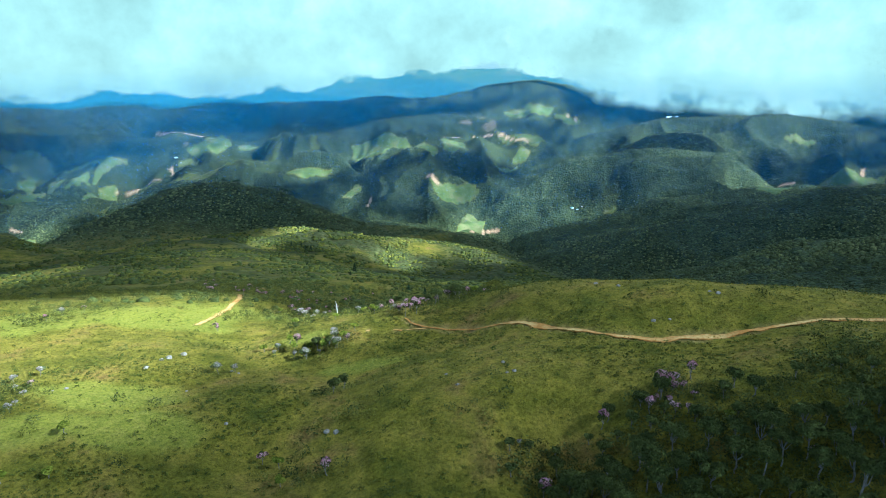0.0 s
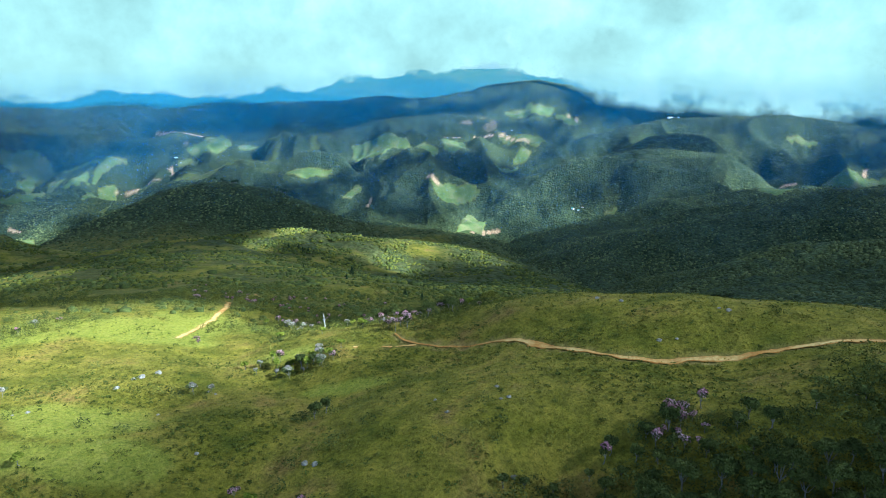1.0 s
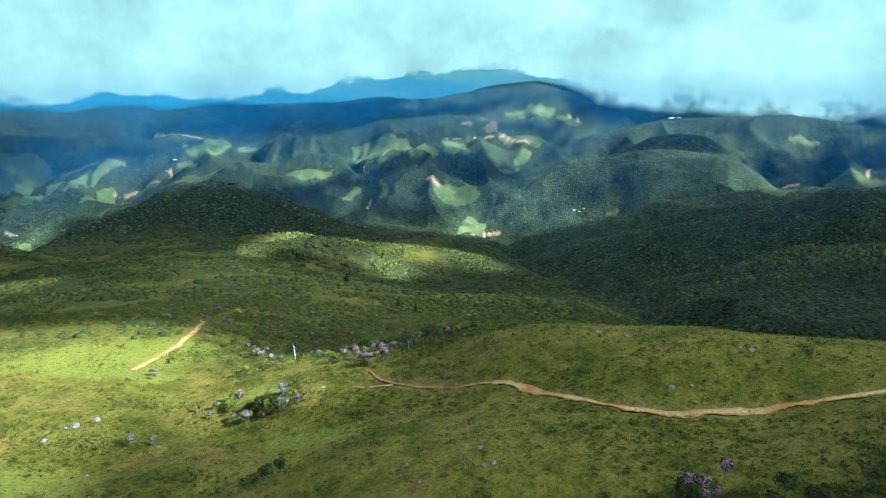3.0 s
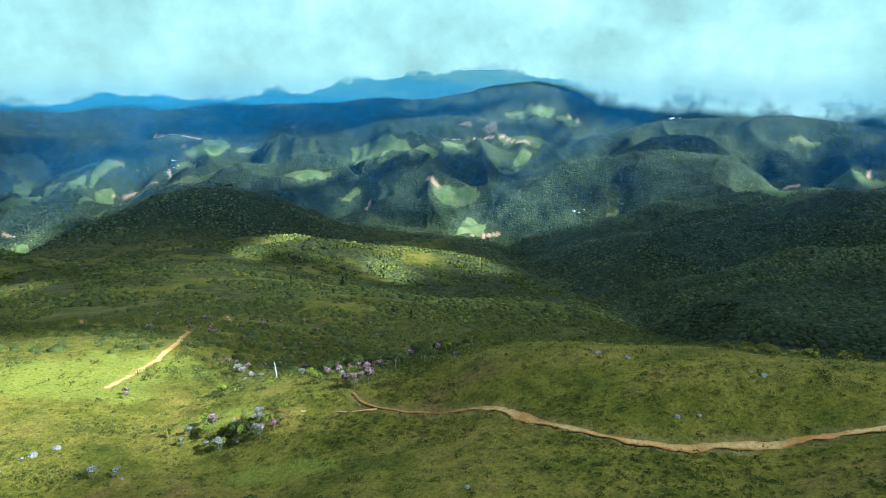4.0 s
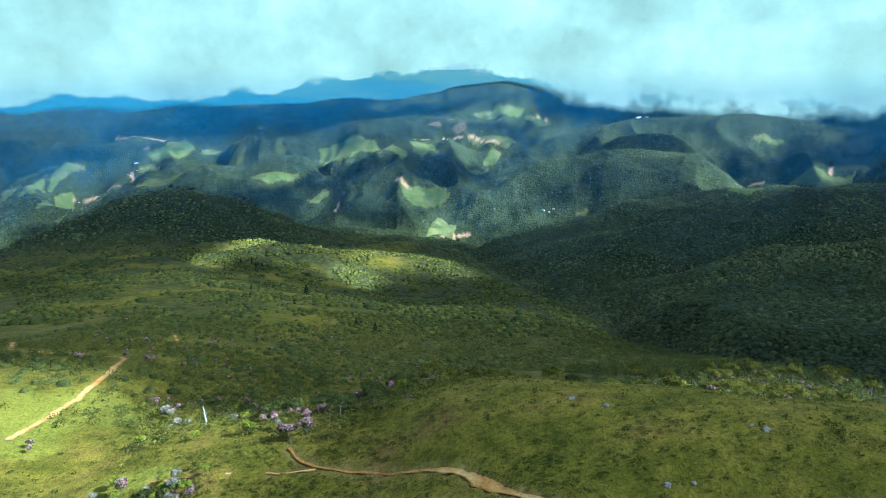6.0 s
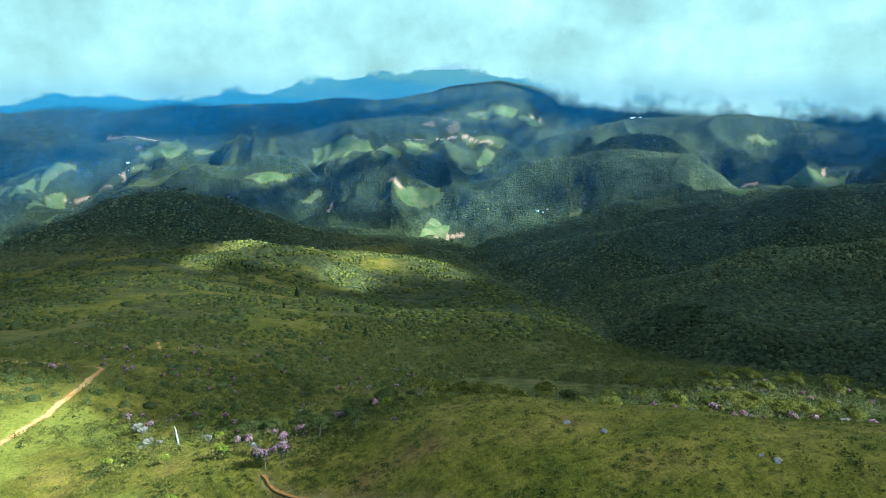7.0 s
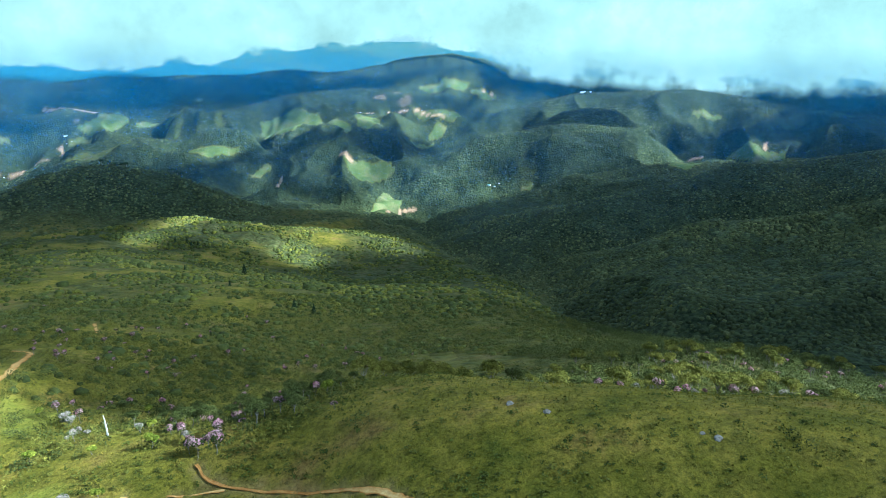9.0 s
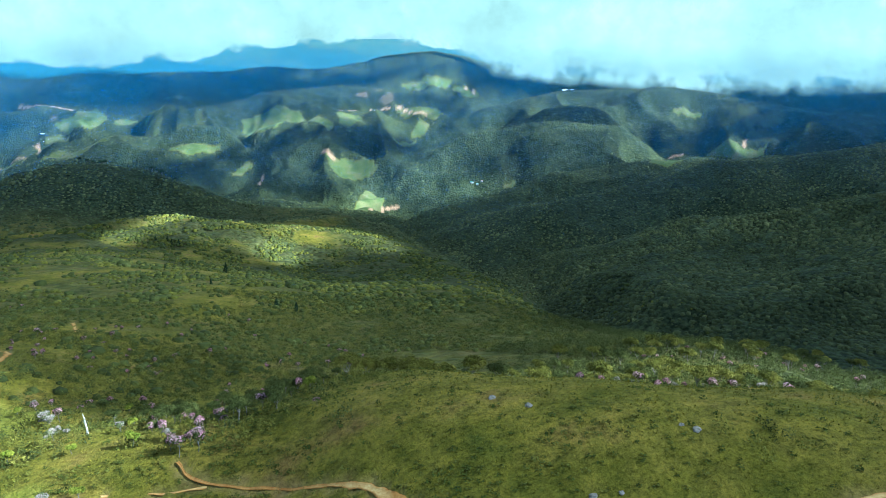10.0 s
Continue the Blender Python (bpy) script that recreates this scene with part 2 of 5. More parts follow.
LAND["west_flank"] = [(-250, 330, -78), (-370, 600, -135), (-330, 700, -142), (-470, 760, -175), (-300, 880, -180), (-330, 1050, -225)]
LAND["bump_back"] = [(-190, 1060, -215), (-90, 1020, -225), (-150, 1250, -260), (-320, 1200, -255)]
LAND["dark_hill"] = [(-804, 1100, -280), (-748, 1200, -277), (-710, 1290, -258), (-661, 1330, -242), (-616, 1360, -223), (-564, 1380, -201), (-511, 1394, -192), (-452, 1394, -188), (-408, 1400, -196), (-351, 1405, -203), (-318, 1410, -220), (-274, 1420, -242), (-229, 1430, -266), (-172, 1450, -288), (-113, 1480, -305), (-39, 1510, -319)]
LAND["dark_back"] = [(-900, 1600, -400), (-560, 1620, -340), (-300, 1700, -400), (-60, 1760, -430)]
LAND["spur_edge"] = [(17, 1480, -326), (90, 1150, -257), (145, 900, -238), (155, 760, -208), (158, 640, -178), (156, 540, -152), (151, 460, -129), (147, 390, -107)]
LAND["ravine"] = [(116, 1750, -450), (176, 1400, -386), (199, 1120, -329), (207, 900, -283), (216, 720, -244), (219, 580, -206), (209, 480, -168), (216, 430, -149), (254, 400, -144), (294, 380, -150)]
LAND["east_ridge"] = [(744, 830, -138), (706, 850, -148), (668, 870, -158), (603, 890, -174), (535, 910, -185), (497, 960, -197), (458, 1000, -225), (433, 1040, -256), (363, 1100, -292), (289, 1180, -340)]
LAND["east_foot"] = [(493, 640, -154), (420, 620, -157), (354, 600, -164), (291, 580, -169), (259, 620, -192), (259, 780, -239)]
LAND["second_ridge"] = [(1493, 1650, -202), (1422, 1700, -218), (1231, 1700, -223), (1043, 1650, -231), (868, 1600, -245), (706, 1550, -272), (554, 1500, -289), (426, 1500, -315), (300, 1500, -351), (241, 1520, -376)]
LAND["between_ridges"] = [(976, 1150, -251), (830, 1200, -288), (693, 1250, -320), (538, 1280, -353)]
LAND["third_ridge"] = [(1266, 2050, -312), (1089, 2000, -308), (910, 2000, -314), (753, 2050, -326), (630, 2050, -337), (514, 2000, -371), (387, 1950, -391), (235, 1900, -412), (138, 1850, -435)]
LAND["third_front"] = [(1264, 1850, -294), (905, 1800, -342), (583, 1780, -378)]
LAND["valley_floor"] = [(-15, 2050, -471), (92, 2250, -503), (140, 2330, -539), (305, 2430, -499), (497, 2500, -482), (659, 2480, -472), (915, 2480, -434), (1256, 2600, -417), (1454, 2750, -439), (1656, 2677, -386), (1933, 2482, -354), (2124, 2319, -331)]
LAND["round_hill"] = [(281, 2650, -377), (417, 2700, -326), (531, 2720, -290), (648, 2740, -273), (837, 2760, -265), (1003, 2760, -281), (1125, 2760, -312), (1324, 2750, -390)]
LAND["round_face"] = [(291, 2550, -449), (510, 2590, -406), (729, 2600, -367), (959, 2620, -362)]
LAND["shaded_hill"] = [(599, 2950, -295), (703, 2980, -265), (831, 3000, -239), (1007, 3000, -220), (1163, 3000, -249), (1290, 2980, -301)]
LAND["shaded_back"] = [(459, 2980, -329), (985, 3080, -282), (1486, 3002, -313), (1883, 2768, -334)]
LAND["long_ridge"] = [(569, 3350, -296), (744, 3400, -266), (982, 3450, -227), (1106, 3479, -210), (1364, 3386, -195), (1604, 3278, -179), (1832, 3156, -214), (2040, 3024, -253), (2338, 2797, -268)]
LAND["east_slope"] = [(1558, 3021, -379), (1719, 2932, -322), (1910, 2810, -328), (2109, 2661, -298)]
LAND["long_back"] = [(838, 3560, -281), (1294, 3584, -249), (1915, 3292, -247), (2440, 2920, -269)]
LAND["pasture_hill"] = [(-428, 3000, -301), (-358, 2980, -292), (-200, 3000, -281), (-15, 3050, -283), (126, 3020, -296)]
LAND["pasture_front"] = [(-507, 2640, -434), (-287, 2560, -456), (-100, 2620, -436), (-17, 2700, -397), (109, 2640, -421), (191, 2600, -415), (74, 2850, -344)]
LAND["west_hill"] = [(-1028, 2700, -406), (-889, 2780, -333), (-764, 2850, -303), (-606, 2900, -277), (-456, 2900, -278), (-366, 2850, -323)]
LAND["hollow"] = [(-339, 2780, -379), (-343, 2620, -422), (-244, 2400, -469), (-124, 2250, -475)]
LAND["cone"] = [(-235, 2860, -303), (-164, 2860, -283), (-82, 2840, -323)]
LAND["central_hill"] = [(-679, 3250, -285), (-482, 3400, -260), (-337, 3500, -224), (-153, 3560, -210), (39, 3560, -204), (257, 3500, -216), (414, 3420, -231)]
LAND["village_vale"] = [(-1343, 3080, -416), (-1253, 3120, -416), (-1099, 3220, -350), (-899, 3260, -330), (-760, 3280, -310)]
LAND["far_ridge"] = [(672, 3995, -79), (516, 4018, -64), (359, 4035, -84), (202, 4045, -106), (45, 4050, -128), (-141, 4047, -148), (-413, 4027, -142), (-532, 4013, -148), (-619, 4000, -163), (-898, 3945, -161), (-1107, 3891, -159), (-1255, 3844, -155), (-1445, 3776, -168), (-1619, 3703, -171)]
LAND["far_ridge_west"] = [(-1739, 3647, -166), (-1967, 3527, -159), (-2171, 3402, -149), (-2355, 3275, -146)]
LAND["far_foot"] = [(-617, 3600, -257), (-809, 3500, -295), (-1057, 3480, -306), (-1287, 3450, -277), (-1528, 3450, -289)]
LAND["far_ridge_east"] = [(921, 3945, -131), (1224, 3862, -174), (1780, 3638, -180), (2252, 3363, -174), (2581, 3115, -178)]
LAND["west_hills"] = [(-2109, 2960, -270), (-1975, 3053, -273), (-1865, 3123, -265), (-1687, 3224, -263), (-1516, 3250, -279), (-1299, 3230, -306)]
LAND["west_vale"] = [(-1966, 2700, -445), (-1784, 2700, -440), (-1571, 2720, -460), (-1381, 2750, -468), (-1328, 2760, -468), (-1290, 2860, -462), (-1260, 3100, -422)]
LAND["vale_spur"] = [(-1737, 2850, -448), (-1665, 2950, -404), (-1564, 3050, -376), (-1427, 3080, -386)]
LAND["low_hill"] = [(-1679, 2300, -396), (-1512, 2280, -400), (-1381, 2250, -408), (-1276, 2300, -420), (-1207, 2350, -446)]
LAND["gap"] = [(-1303, 1800, -406), (-1194, 1850, -405), (-1058, 1750, -401), (-998, 1600, -384)]
LAND["knob"] = [(-649, 900, -173), (-603, 900, -173), (-582, 900, -181), (-580, 930, -205)]
EYE_X, EYE_Y, EYE_Z = 8.0, -60.0, 44.0          # the middle of the round survey sheet


def polar(x, y):
    dx, dy = np.asarray(x, float) - EYE_X, np.asarray(y, float) - EYE_Y
    return np.arctan2(dx, dy), np.hypot(dx, dy)


LATTICE = np.random.RandomState(7).rand(256, 256)


def smooth(a, lo, hi):
    k = np.clip((np.asarray(a, float) - lo) / (hi - lo), 0, 1)
    return k * k * (3 - 2 * k)


def rough(x, y, size, octaves=3, seed=0):
    """Cloud-like noise from -1 to 1 with its largest swells size metres across."""
    x, y = np.asarray(x, float), np.asarray(y, float)
    total, amp, norm = np.zeros(np.broadcast(x, y).shape), 1.0, 0.0
    for o in range(octaves):
        u, v = x / size * 2 ** o + 17.3 * seed + 5.1 * o, y / size * 2 ** o + 9.7 * seed + 3.3 * o
        i, j = np.floor(u).astype(int), np.floor(v).astype(int)
        fu, fv = u - i, v - j
        fu, fv = fu * fu * (3 - 2 * fu), fv * fv * (3 - 2 * fv)
        a, b = LATTICE[i % 256, j % 256], LATTICE[(i + 1) % 256, j % 256]
        c, d = LATTICE[i % 256, (j + 1) % 256], LATTICE[(i + 1) % 256, (j + 1) % 256]
        total += amp * ((a * (1 - fu) + b * fu) * (1 - fv) + (c * (1 - fu) + d * fu) * fv - 0.5) * 2
        norm, amp = norm + amp, amp * 0.5
    return total / norm


def kernel(d2):
    return 0.5 * d2 * np.log(d2 + 1e-9)


def spread_land():
    """One smooth sheet through all the crest and valley lines: a thin plate in bearing and log of range."""
    pts = []
    for line in LAND.values():
        for k, (x, y, z) in enumerate(line):
            pts.append((x, y, z))
            if k + 1 < len(line):
                x2, y2, z2 = line[k + 1]
                if math.hypot(x2 - x, y2 - y) > 0.05 * math.hypot(x, y + 60):
                    pts.append(((x + x2) / 2, (y + y2) / 2, (z + z2) / 2))
    for bearing in range(-56, 57, 7):                   # the plain behind the last ridge, up to the skyline
        b = math.radians(bearing)
        for r, z in ((4260, -215), (4600, -140), (4980, 25)):
            pts.append((EYE_X + r * math.sin(b), EYE_Y + r * math.cos(b), z))
    pts = np.array(pts)
    th, r = polar(pts[:, 0], pts[:, 1])
    u = np.stack([th, np.log(r)], 1)
    q = (pts[:, 2] - EYE_Z) / r
    n = len(u)
    k = kernel(((u[:, None] - u[None]) ** 2).sum(2)) + 2e-5 * np.eye(n)
    p = np.concatenate([np.ones((n, 1)), u], 1)
    a = np.zeros((n + 3, n + 3))
    a[:n, :n], a[:n, n:], a[n:, :n] = k, p, p.T
    return u, np.linalg.solve(a, np.concatenate([q, np.zeros(3)]))


LAND_AT, LAND_BY = spread_land()
GRID_T, GRID_R = np.linspace(-1.15, 1.15, 461), np.linspace(math.log(40), math.log(5000), 520)


def plate(th, lr):
    out = np.empty(th.shape)
    for s in range(0, th.size, 4000):
        e = slice(s, s + 4000)
        d2 = (th[e, None] - LAND_AT[None, :, 0]) ** 2 + (lr[e, None] - LAND_AT[None, :, 1]) ** 2
        out[e] = kernel(d2) @ LAND_BY[:-3] + LAND_BY[-3] + LAND_BY[-2] * th[e] + LAND_BY[-1] * lr[e]
    return out


_t, _r = np.meshgrid(GRID_T, GRID_R, indexing="ij")
GRID_Q = plate(_t.ravel(), _r.ravel()).reshape(_t.shape)


LAND["mid_crest"] = [(-405, 560, -134), (-372, 604, -142), (-338, 642, -146), (-303, 676, -149), (-277, 699, -152), (-254, 735, -161), (-236, 784, -166), (-211, 833, -162), (-180, 880, -164), (-135, 900, -168), (-88, 925, -172), (-56, 975, -188), (0, 1040, -212), (60, 1095, -237)]
# crests that stand clear of the land behind them: how far it drops there
CRESTS = {"mid_crest": 26, "dark_hill": 70, "knob": 40, "east_ridge": 45, "second_ridge": 55, "third_ridge": 45, "round_hill": 55, "shaded_hill": 45, "long_ridge": 45, "pasture_hill": 40,
          "west_hill": 45, "cone": 28, "central_hill": 50, "west_hills": 45, "low_hill": 40, "vale_spur": 22, "far_foot": 16}
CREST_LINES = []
for _name, _drop in CRESTS.items():
    _th, _rr = polar(*np.array(LAND[_name], float)[:, :2].T)
    _by = np.argsort(_th)
    CREST_LINES.append((_th[_by], _rr[_by], _drop))


def behind_crests(th, r):
    """How deep the land dips behind the crests, and how near the next crest is."""
    dip, near = np.zeros(np.shape(r)), np.zeros(np.shape(r))
    for ct, cr, drop in CREST_LINES:
        rc = np.interp(th, ct, cr)
        ends = smooth(th, ct[0] - 0.01, ct[0] + 0.03) * (1 - smooth(th, ct[-1] - 0.03, ct[-1] + 0.01))
        d = (r - rc) / rc
        dip = np.maximum(dip, drop * ends * smooth(d, -0.002, 0.035) * (1 - smooth(d, 0.045, 0.13)))
        near = np.maximum(near, ends * np.exp(-(d / 0.035) ** 2))
    return dip, near


def ground(x, y, fine=True):
    """The height of the ground at x, y, with its folds, gullies and hummocks."""
    th, r = polar(x, y)
    lr = np.log(np.maximum(r, 41))
    tt = np.clip(th, -1.149, 1.149)
    i = np.clip(((tt - GRID_T[0]) / (GRID_T[1] - GRID_T[0])), 0, len(GRID_T) - 1.001)
    j = np.clip(((lr - GRID_R[0]) / (GRID_R[1] - GRID_R[0])), 0, len(GRID_R) - 1.001)
    i0, j0 = i.astype(int), j.astype(int)
    fi, fj = i - i0, j - j0
    q = (GRID_Q[i0, j0] * (1 - fi) + GRID_Q[i0 + 1, j0] * fi) * (1 - fj) + (GRID_Q[i0, j0 + 1] * (1 - fi) + GRID_Q[i0 + 1, j0 + 1] * fi) * fj
    back = -58.0 / np.maximum(r, 60) + 0.0 * r
    w = smooth(np.abs(th), 0.95, 1.14)
    z = EYE_Z + r * (q * (1 - w) + np.minimum(back, -0.03) * w)
    if fine:
        far = smooth(r, 220, 700)
        dip, near = behind_crests(th, r)
        z0 = z
        z = z + far * (1 - smooth(r, 4000, 4300)) * rough(x, y, 150, 3, 1) * np.clip(r * 0.008, 0, 16)
        z = z + smooth(r, 1700, 2400) * (1 - smooth(r, 3300, 3800)) * ((0.16 - np.abs(rough(x, y, 520, 2, 5))) * 0.058 + (0.14 - np.abs(rough(x, y, 240, 2, 6))) * 0.046) * r
        z = z + smooth(r, 450, 700) * (1 - smooth(r, 1700, 2100)) * smooth(th, 0.12, 0.3) * (0.15 - np.abs(rough(x, y, 300, 2, 8))) * 0.05 * r
        z = z + smooth(r, 1800, 2200) * (1 - smooth(r, 4000, 4200)) * (0.2 - np.abs(rough(x, y, 95, 3, 9))) * 17
        z = z0 + (z - z0) * (1 - 0.65 * near) - dip
        z = z + smooth(r, 4100, 4300) * rough(x, y, 300, 5, 2) * 7
        z = z + (1 - far) * (rough(x, y, 16, 3, 3) * 0.7 + rough(x, y, 4, 2, 4) * 0.22)
    return z


def open_ground(eye_x, eye_y):
    """Where the land lies open to a lookout and where a nearer rise hides it, over bearing and range."""
    r = np.exp(GRID_R)[None]
    x, y = eye_x + r * np.sin(GRID_T)[:, None], eye_y + r * np.cos(GRID_T)[:, None]
    steep = (ground(x, y, False) + 10 - EYE_Z) / r
    return steep > np.maximum.accumulate(steep, axis=1) - 0.014


LOOKOUTS = [(8.0, 0.0), (14.0, 66.0)]
OPEN = [open_ground(*eye) for eye in LOOKOUTS]


def open_at(x, y):
    """Whether the place is open to either lookout."""
    out = np.zeros(np.shape(x), bool)
    for (ex, ey), grid in zip(LOOKOUTS, OPEN):
        th, r = np.arctan2(np.asarray(x) - ex, np.asarray(y) - ey), np.hypot(np.asarray(x) - ex, np.asarray(y) - ey)
        i = np.clip((th - GRID_T[0]) / (GRID_T[1] - GRID_T[0]), 0, len(GRID_T) - 1).astype(int)
        j = np.clip((np.log(np.maximum(r, 41)) - GRID_R[0]) / (GRID_R[1] - GRID_R[0]), 0, len(GRID_R) - 1).astype(int)
        out |= grid[i, j]
    return out

# ---- the ground: one sheet from under the camera to the skyline ----
def sheet(name, verts, faces, mat, attributes=None, smooth_=True):
    me = bpy.data.meshes.new(name)
    verts, faces = np.asarray(verts, np.float32), np.asarray(faces, np.int32)
    me.vertices.add(len(verts))
    me.vertices.foreach_set("co", verts.ravel())
    k = faces.shape[1]
    me.loops.add(faces.size)
    me.loops.foreach_set("vertex_index", faces.ravel())
    me.polygons.add(len(faces))
    me.polygons.foreach_set("loop_start", np.arange(0, faces.size, k, dtype=np.int32))
    me.polygons.foreach_set("loop_total", np.full(len(faces), k, np.int32))
    me.polygons.foreach_set("use_smooth", np.full(len(faces), smooth_))
    for key, values in (attributes or {}).items():
        a = me.attributes.new(key, "FLOAT", "POINT")
        a.data.foreach_set("value", np.asarray(values, np.float32).ravel())
    me.update(calc_edges=True)
    me.materials.append(mat)
    return new(name, me)


def lattice(rows, cols, wrap=False):
    i, j = np.meshgrid(np.arange(rows - 1), np.arange(cols if wrap else cols - 1), indexing="ij")
    j2 = (j + 1) % cols
    return np.stack([i * cols + j, (i + 1) * cols + j, (i + 1) * cols + j2, i * cols + j2], -1).reshape(-1, 4)


# pastures in the valley: the corners of each, x and y
PASTURES = {}
PASTURES["main"] = [(-452, 3265), (-381, 3309), (-184, 3191), (-33, 2908), (-60, 2832), (-222, 3169), (-245, 2968), (-266, 2922), (-368, 2968)]
PASTURES["barn_field"] = [(-34, 3229), (72, 3271), (85, 3079), (22, 2960), (-14, 2956)]
PASTURES["track_field"] = [(223, 3398), (270, 3354), (473, 3337), (428, 3293), (333, 3294), (253, 3341)]
PASTURES["low_field"] = [(299, 3187), (329, 3236), (358, 3272), (399, 3272), (383, 3245), (326, 3198)]
PASTURES["strip"] = [(204, 3069), (328, 3184), (304, 3149), (224, 3063)]
PASTURES["upper"] = [(262, 3651), (349, 3643), (422, 3641), (564, 3611), (500, 3561), (399, 3552)]
PASTURES["far_corner"] = [(529, 3562), (638, 3604), (700, 3615), (612, 3527)]
PASTURES["olive"] = [(-79, 2661), (20, 2702), (130, 2659), (108, 2644), (-12, 2604), (-45, 2607)]
PASTURES["valley"] = [(7, 2247), (50, 2498), (88, 2557), (144, 2480), (132, 2441), (70, 2139)]
PASTURES["gully"] = [(-429, 2696), (-372, 2787), (-346, 2761), (-377, 2724)]
PASTURES["brow"] = [(-664, 2809), (-538, 2823), (-465, 2828), (-532, 2786), (-597, 2743)]
PASTURES["west_strip"] = [(-1520, 2859), (-1535, 3016), (-1526, 3083), (-1455, 3117), (-1481, 3060), (-1510, 2979), (-1508, 2871)]
PASTURES["west_low"] = [(-1373, 2539), (-1482, 2884), (-1453, 2953), (-1428, 2933), (-1349, 2595)]
PASTURES["west_mid"] = [(-1565, 2507), (-1693, 2890), (-1628, 2911), (-1650, 2842), (-1534, 2505)]
PASTURES["west_edge"] = [(-1673, 2532), (-1835, 2897), (-1787, 2986), (-1788, 2945), (-1622, 2517)]
PASTURES["west_rise"] = [(-1556, 2748), (-1580, 2925), (-1551, 2958), (-1517, 2796)]
PASTURES["hut_green"] = [(-1226, 1914), (-1164, 1887), (-502, 806), (-526, 816)]
PASTURES["village_green"] = [(-1240, 3139), (-1181, 3167), (-1084, 3092), (-1170, 3144)]
PASTURES["slope_grass"] = [(-1212, 3203), (-1149, 3258), (-1130, 3469), (-1033, 3313), (-1075, 3126)]
PASTURES["vale_head"] = [(-1009, 3299), (-966, 3360), (-917, 3363), (-949, 3296)]
PASTURES["shelf"] = [(-1693, 2492), (-1541, 2517), (-1325, 2192), (-1490, 2244)]
PASTURES["east_field"] = [(900, 1977), (1389, 2852), (1005, 1992), (932, 1938)]
PASTURES["east_rise"] = [(1526, 2798), (1642, 2753), (1754, 2740), (1026, 1596), (1578, 2688)]
PASTURES["east_bench"] = [(1496, 3121), (1578, 3138), (1670, 3113), (1547, 3118)]
PASTURES["farm_green"] = [(573, 2525), (632, 2530), (625, 2512)]


# footpaths, worn into red and yellow earth: their middle lines
MAIN_TRAIL = [(118, 117), (95, 116), (79, 116), (73, 117), (63, 117.5), (54, 118), (45, 119), (40, 119.5), (33, 121), (27, 124), (23, 128), (19, 132), (17, 135), (11, 139), (4, 143), (-4, 145), (-7, 147), (-9, 150.5)]
SIDE_TRAIL = [(-4, 144.5), (-9, 144), (-14, 145), (-22, 146), (-32, 150)]
WEST_TRAIL = [(-79, 252), (-73, 232), (-69, 220), (-68, 206), (-66, 191), (-66, 180), (-67, 174)]
HILL_TRAIL = [(-79, 252), (-81, 256), (-92, 258), (-107, 264), (-130, 280), (-160, 330)]
SPUR_TRAIL = [(-81, 302), (-85, 312), (-91, 326)]
TRAILS = [(MAIN_TRAIL, 1.4), (SIDE_TRAIL, 0.5), (WEST_TRAIL, 1.2), (HILL_TRAIL, 1.3), (SPUR_TRAIL, 1.0)]


def line_distance(line, x, y):
    """How far x, y lies from a broken line."""
    best = np.full(np.broadcast(x, y).shape, 1e9)
    for (ax, ay), (bx, by) in zip(line, line[1:]):
        k = np.clip(((x - ax) * (bx - ax) + (y - ay) * (by - ay)) / ((bx - ax) ** 2 + (by - ay) ** 2), 0, 1)
        best = np.minimum(best, np.hypot(x - ax - k * (bx - ax), y - ay - k * (by - ay)))
    return best


# dirt roads and red earth cuttings in the valley: their lines and half widths
ROADS = [([(-1428, 2917), (-1386, 2932), (-1350, 2948), (-1325, 3029), (-1287, 3045), (-1189, 2971), (-1251, 3113), (-1263, 3113)], 5),
         ([(-15, 3267), (57, 3365)], 6),
         ([(130, 3398), (216, 3363)], 6),
         ([(243, 3366), (283, 3348), (327, 3315), (388, 3308)], 5),
         ([(-302, 2669), (-289, 2467)], 5),
         ([(-73, 2693), (-54, 2666), (-41, 2670)], 10),
         ([(83, 2226), (134, 2437)], 6),
         ([(146, 2436), (189, 2462)], 6),
         ([(1722, 2834), (1671, 2758)], 8),
         ([(1381, 2830), (1435, 2824)], 8),
         ([(-1288, 1971), (-1249, 1960)], 6),
         ([(-1462, 3492), (-1262, 3355), (-1188, 3360)], 10),
         ([(605, 3582), (701, 3625)], 5)]


def road_at(x, y):
    out = np.zeros(np.shape(x))
    for line, width in ROADS:
        d = line_distance(line, x, y)
        out = np.maximum(out, 1 - smooth(d + width * 0.6 * rough(x, y, 40, 3, 46), 0.6 * width, 1.3 * width))
    return out


def forest_at(x, y):
    """How wooded the land is, 0 to 1."""
    th, r = polar(x, y)
    east = smooth(np.asarray(x) - 60 - 0.16 * np.asarray(y), 0, 70) * smooth(y, 205, 250)
    hill = smooth(y, 1000, 1250) * (1 - 0.6 * np.exp(-((np.asarray(x) - 0) / 150) ** 2 - ((np.asarray(y) - 1300) / 260) ** 2))
    n = rough(x, y, 90, 4, 11)
    patchy = smooth(n + 0.12 * smooth(y, 250, 800), 0.04, 0.26) * smooth(y, 190, 280)
    rim = smooth(y, 178, 205) * smooth(x, -30, 20)
    low = 0.58 * smooth(y, 200, 300) * smooth(rough(x, y, 35, 4, 12) + 0.3, 0, 0.5)
    return np.clip(np.maximum.reduce([east, hill, 0.8 * patchy, 0.8 * rim, low]), 0, 1)


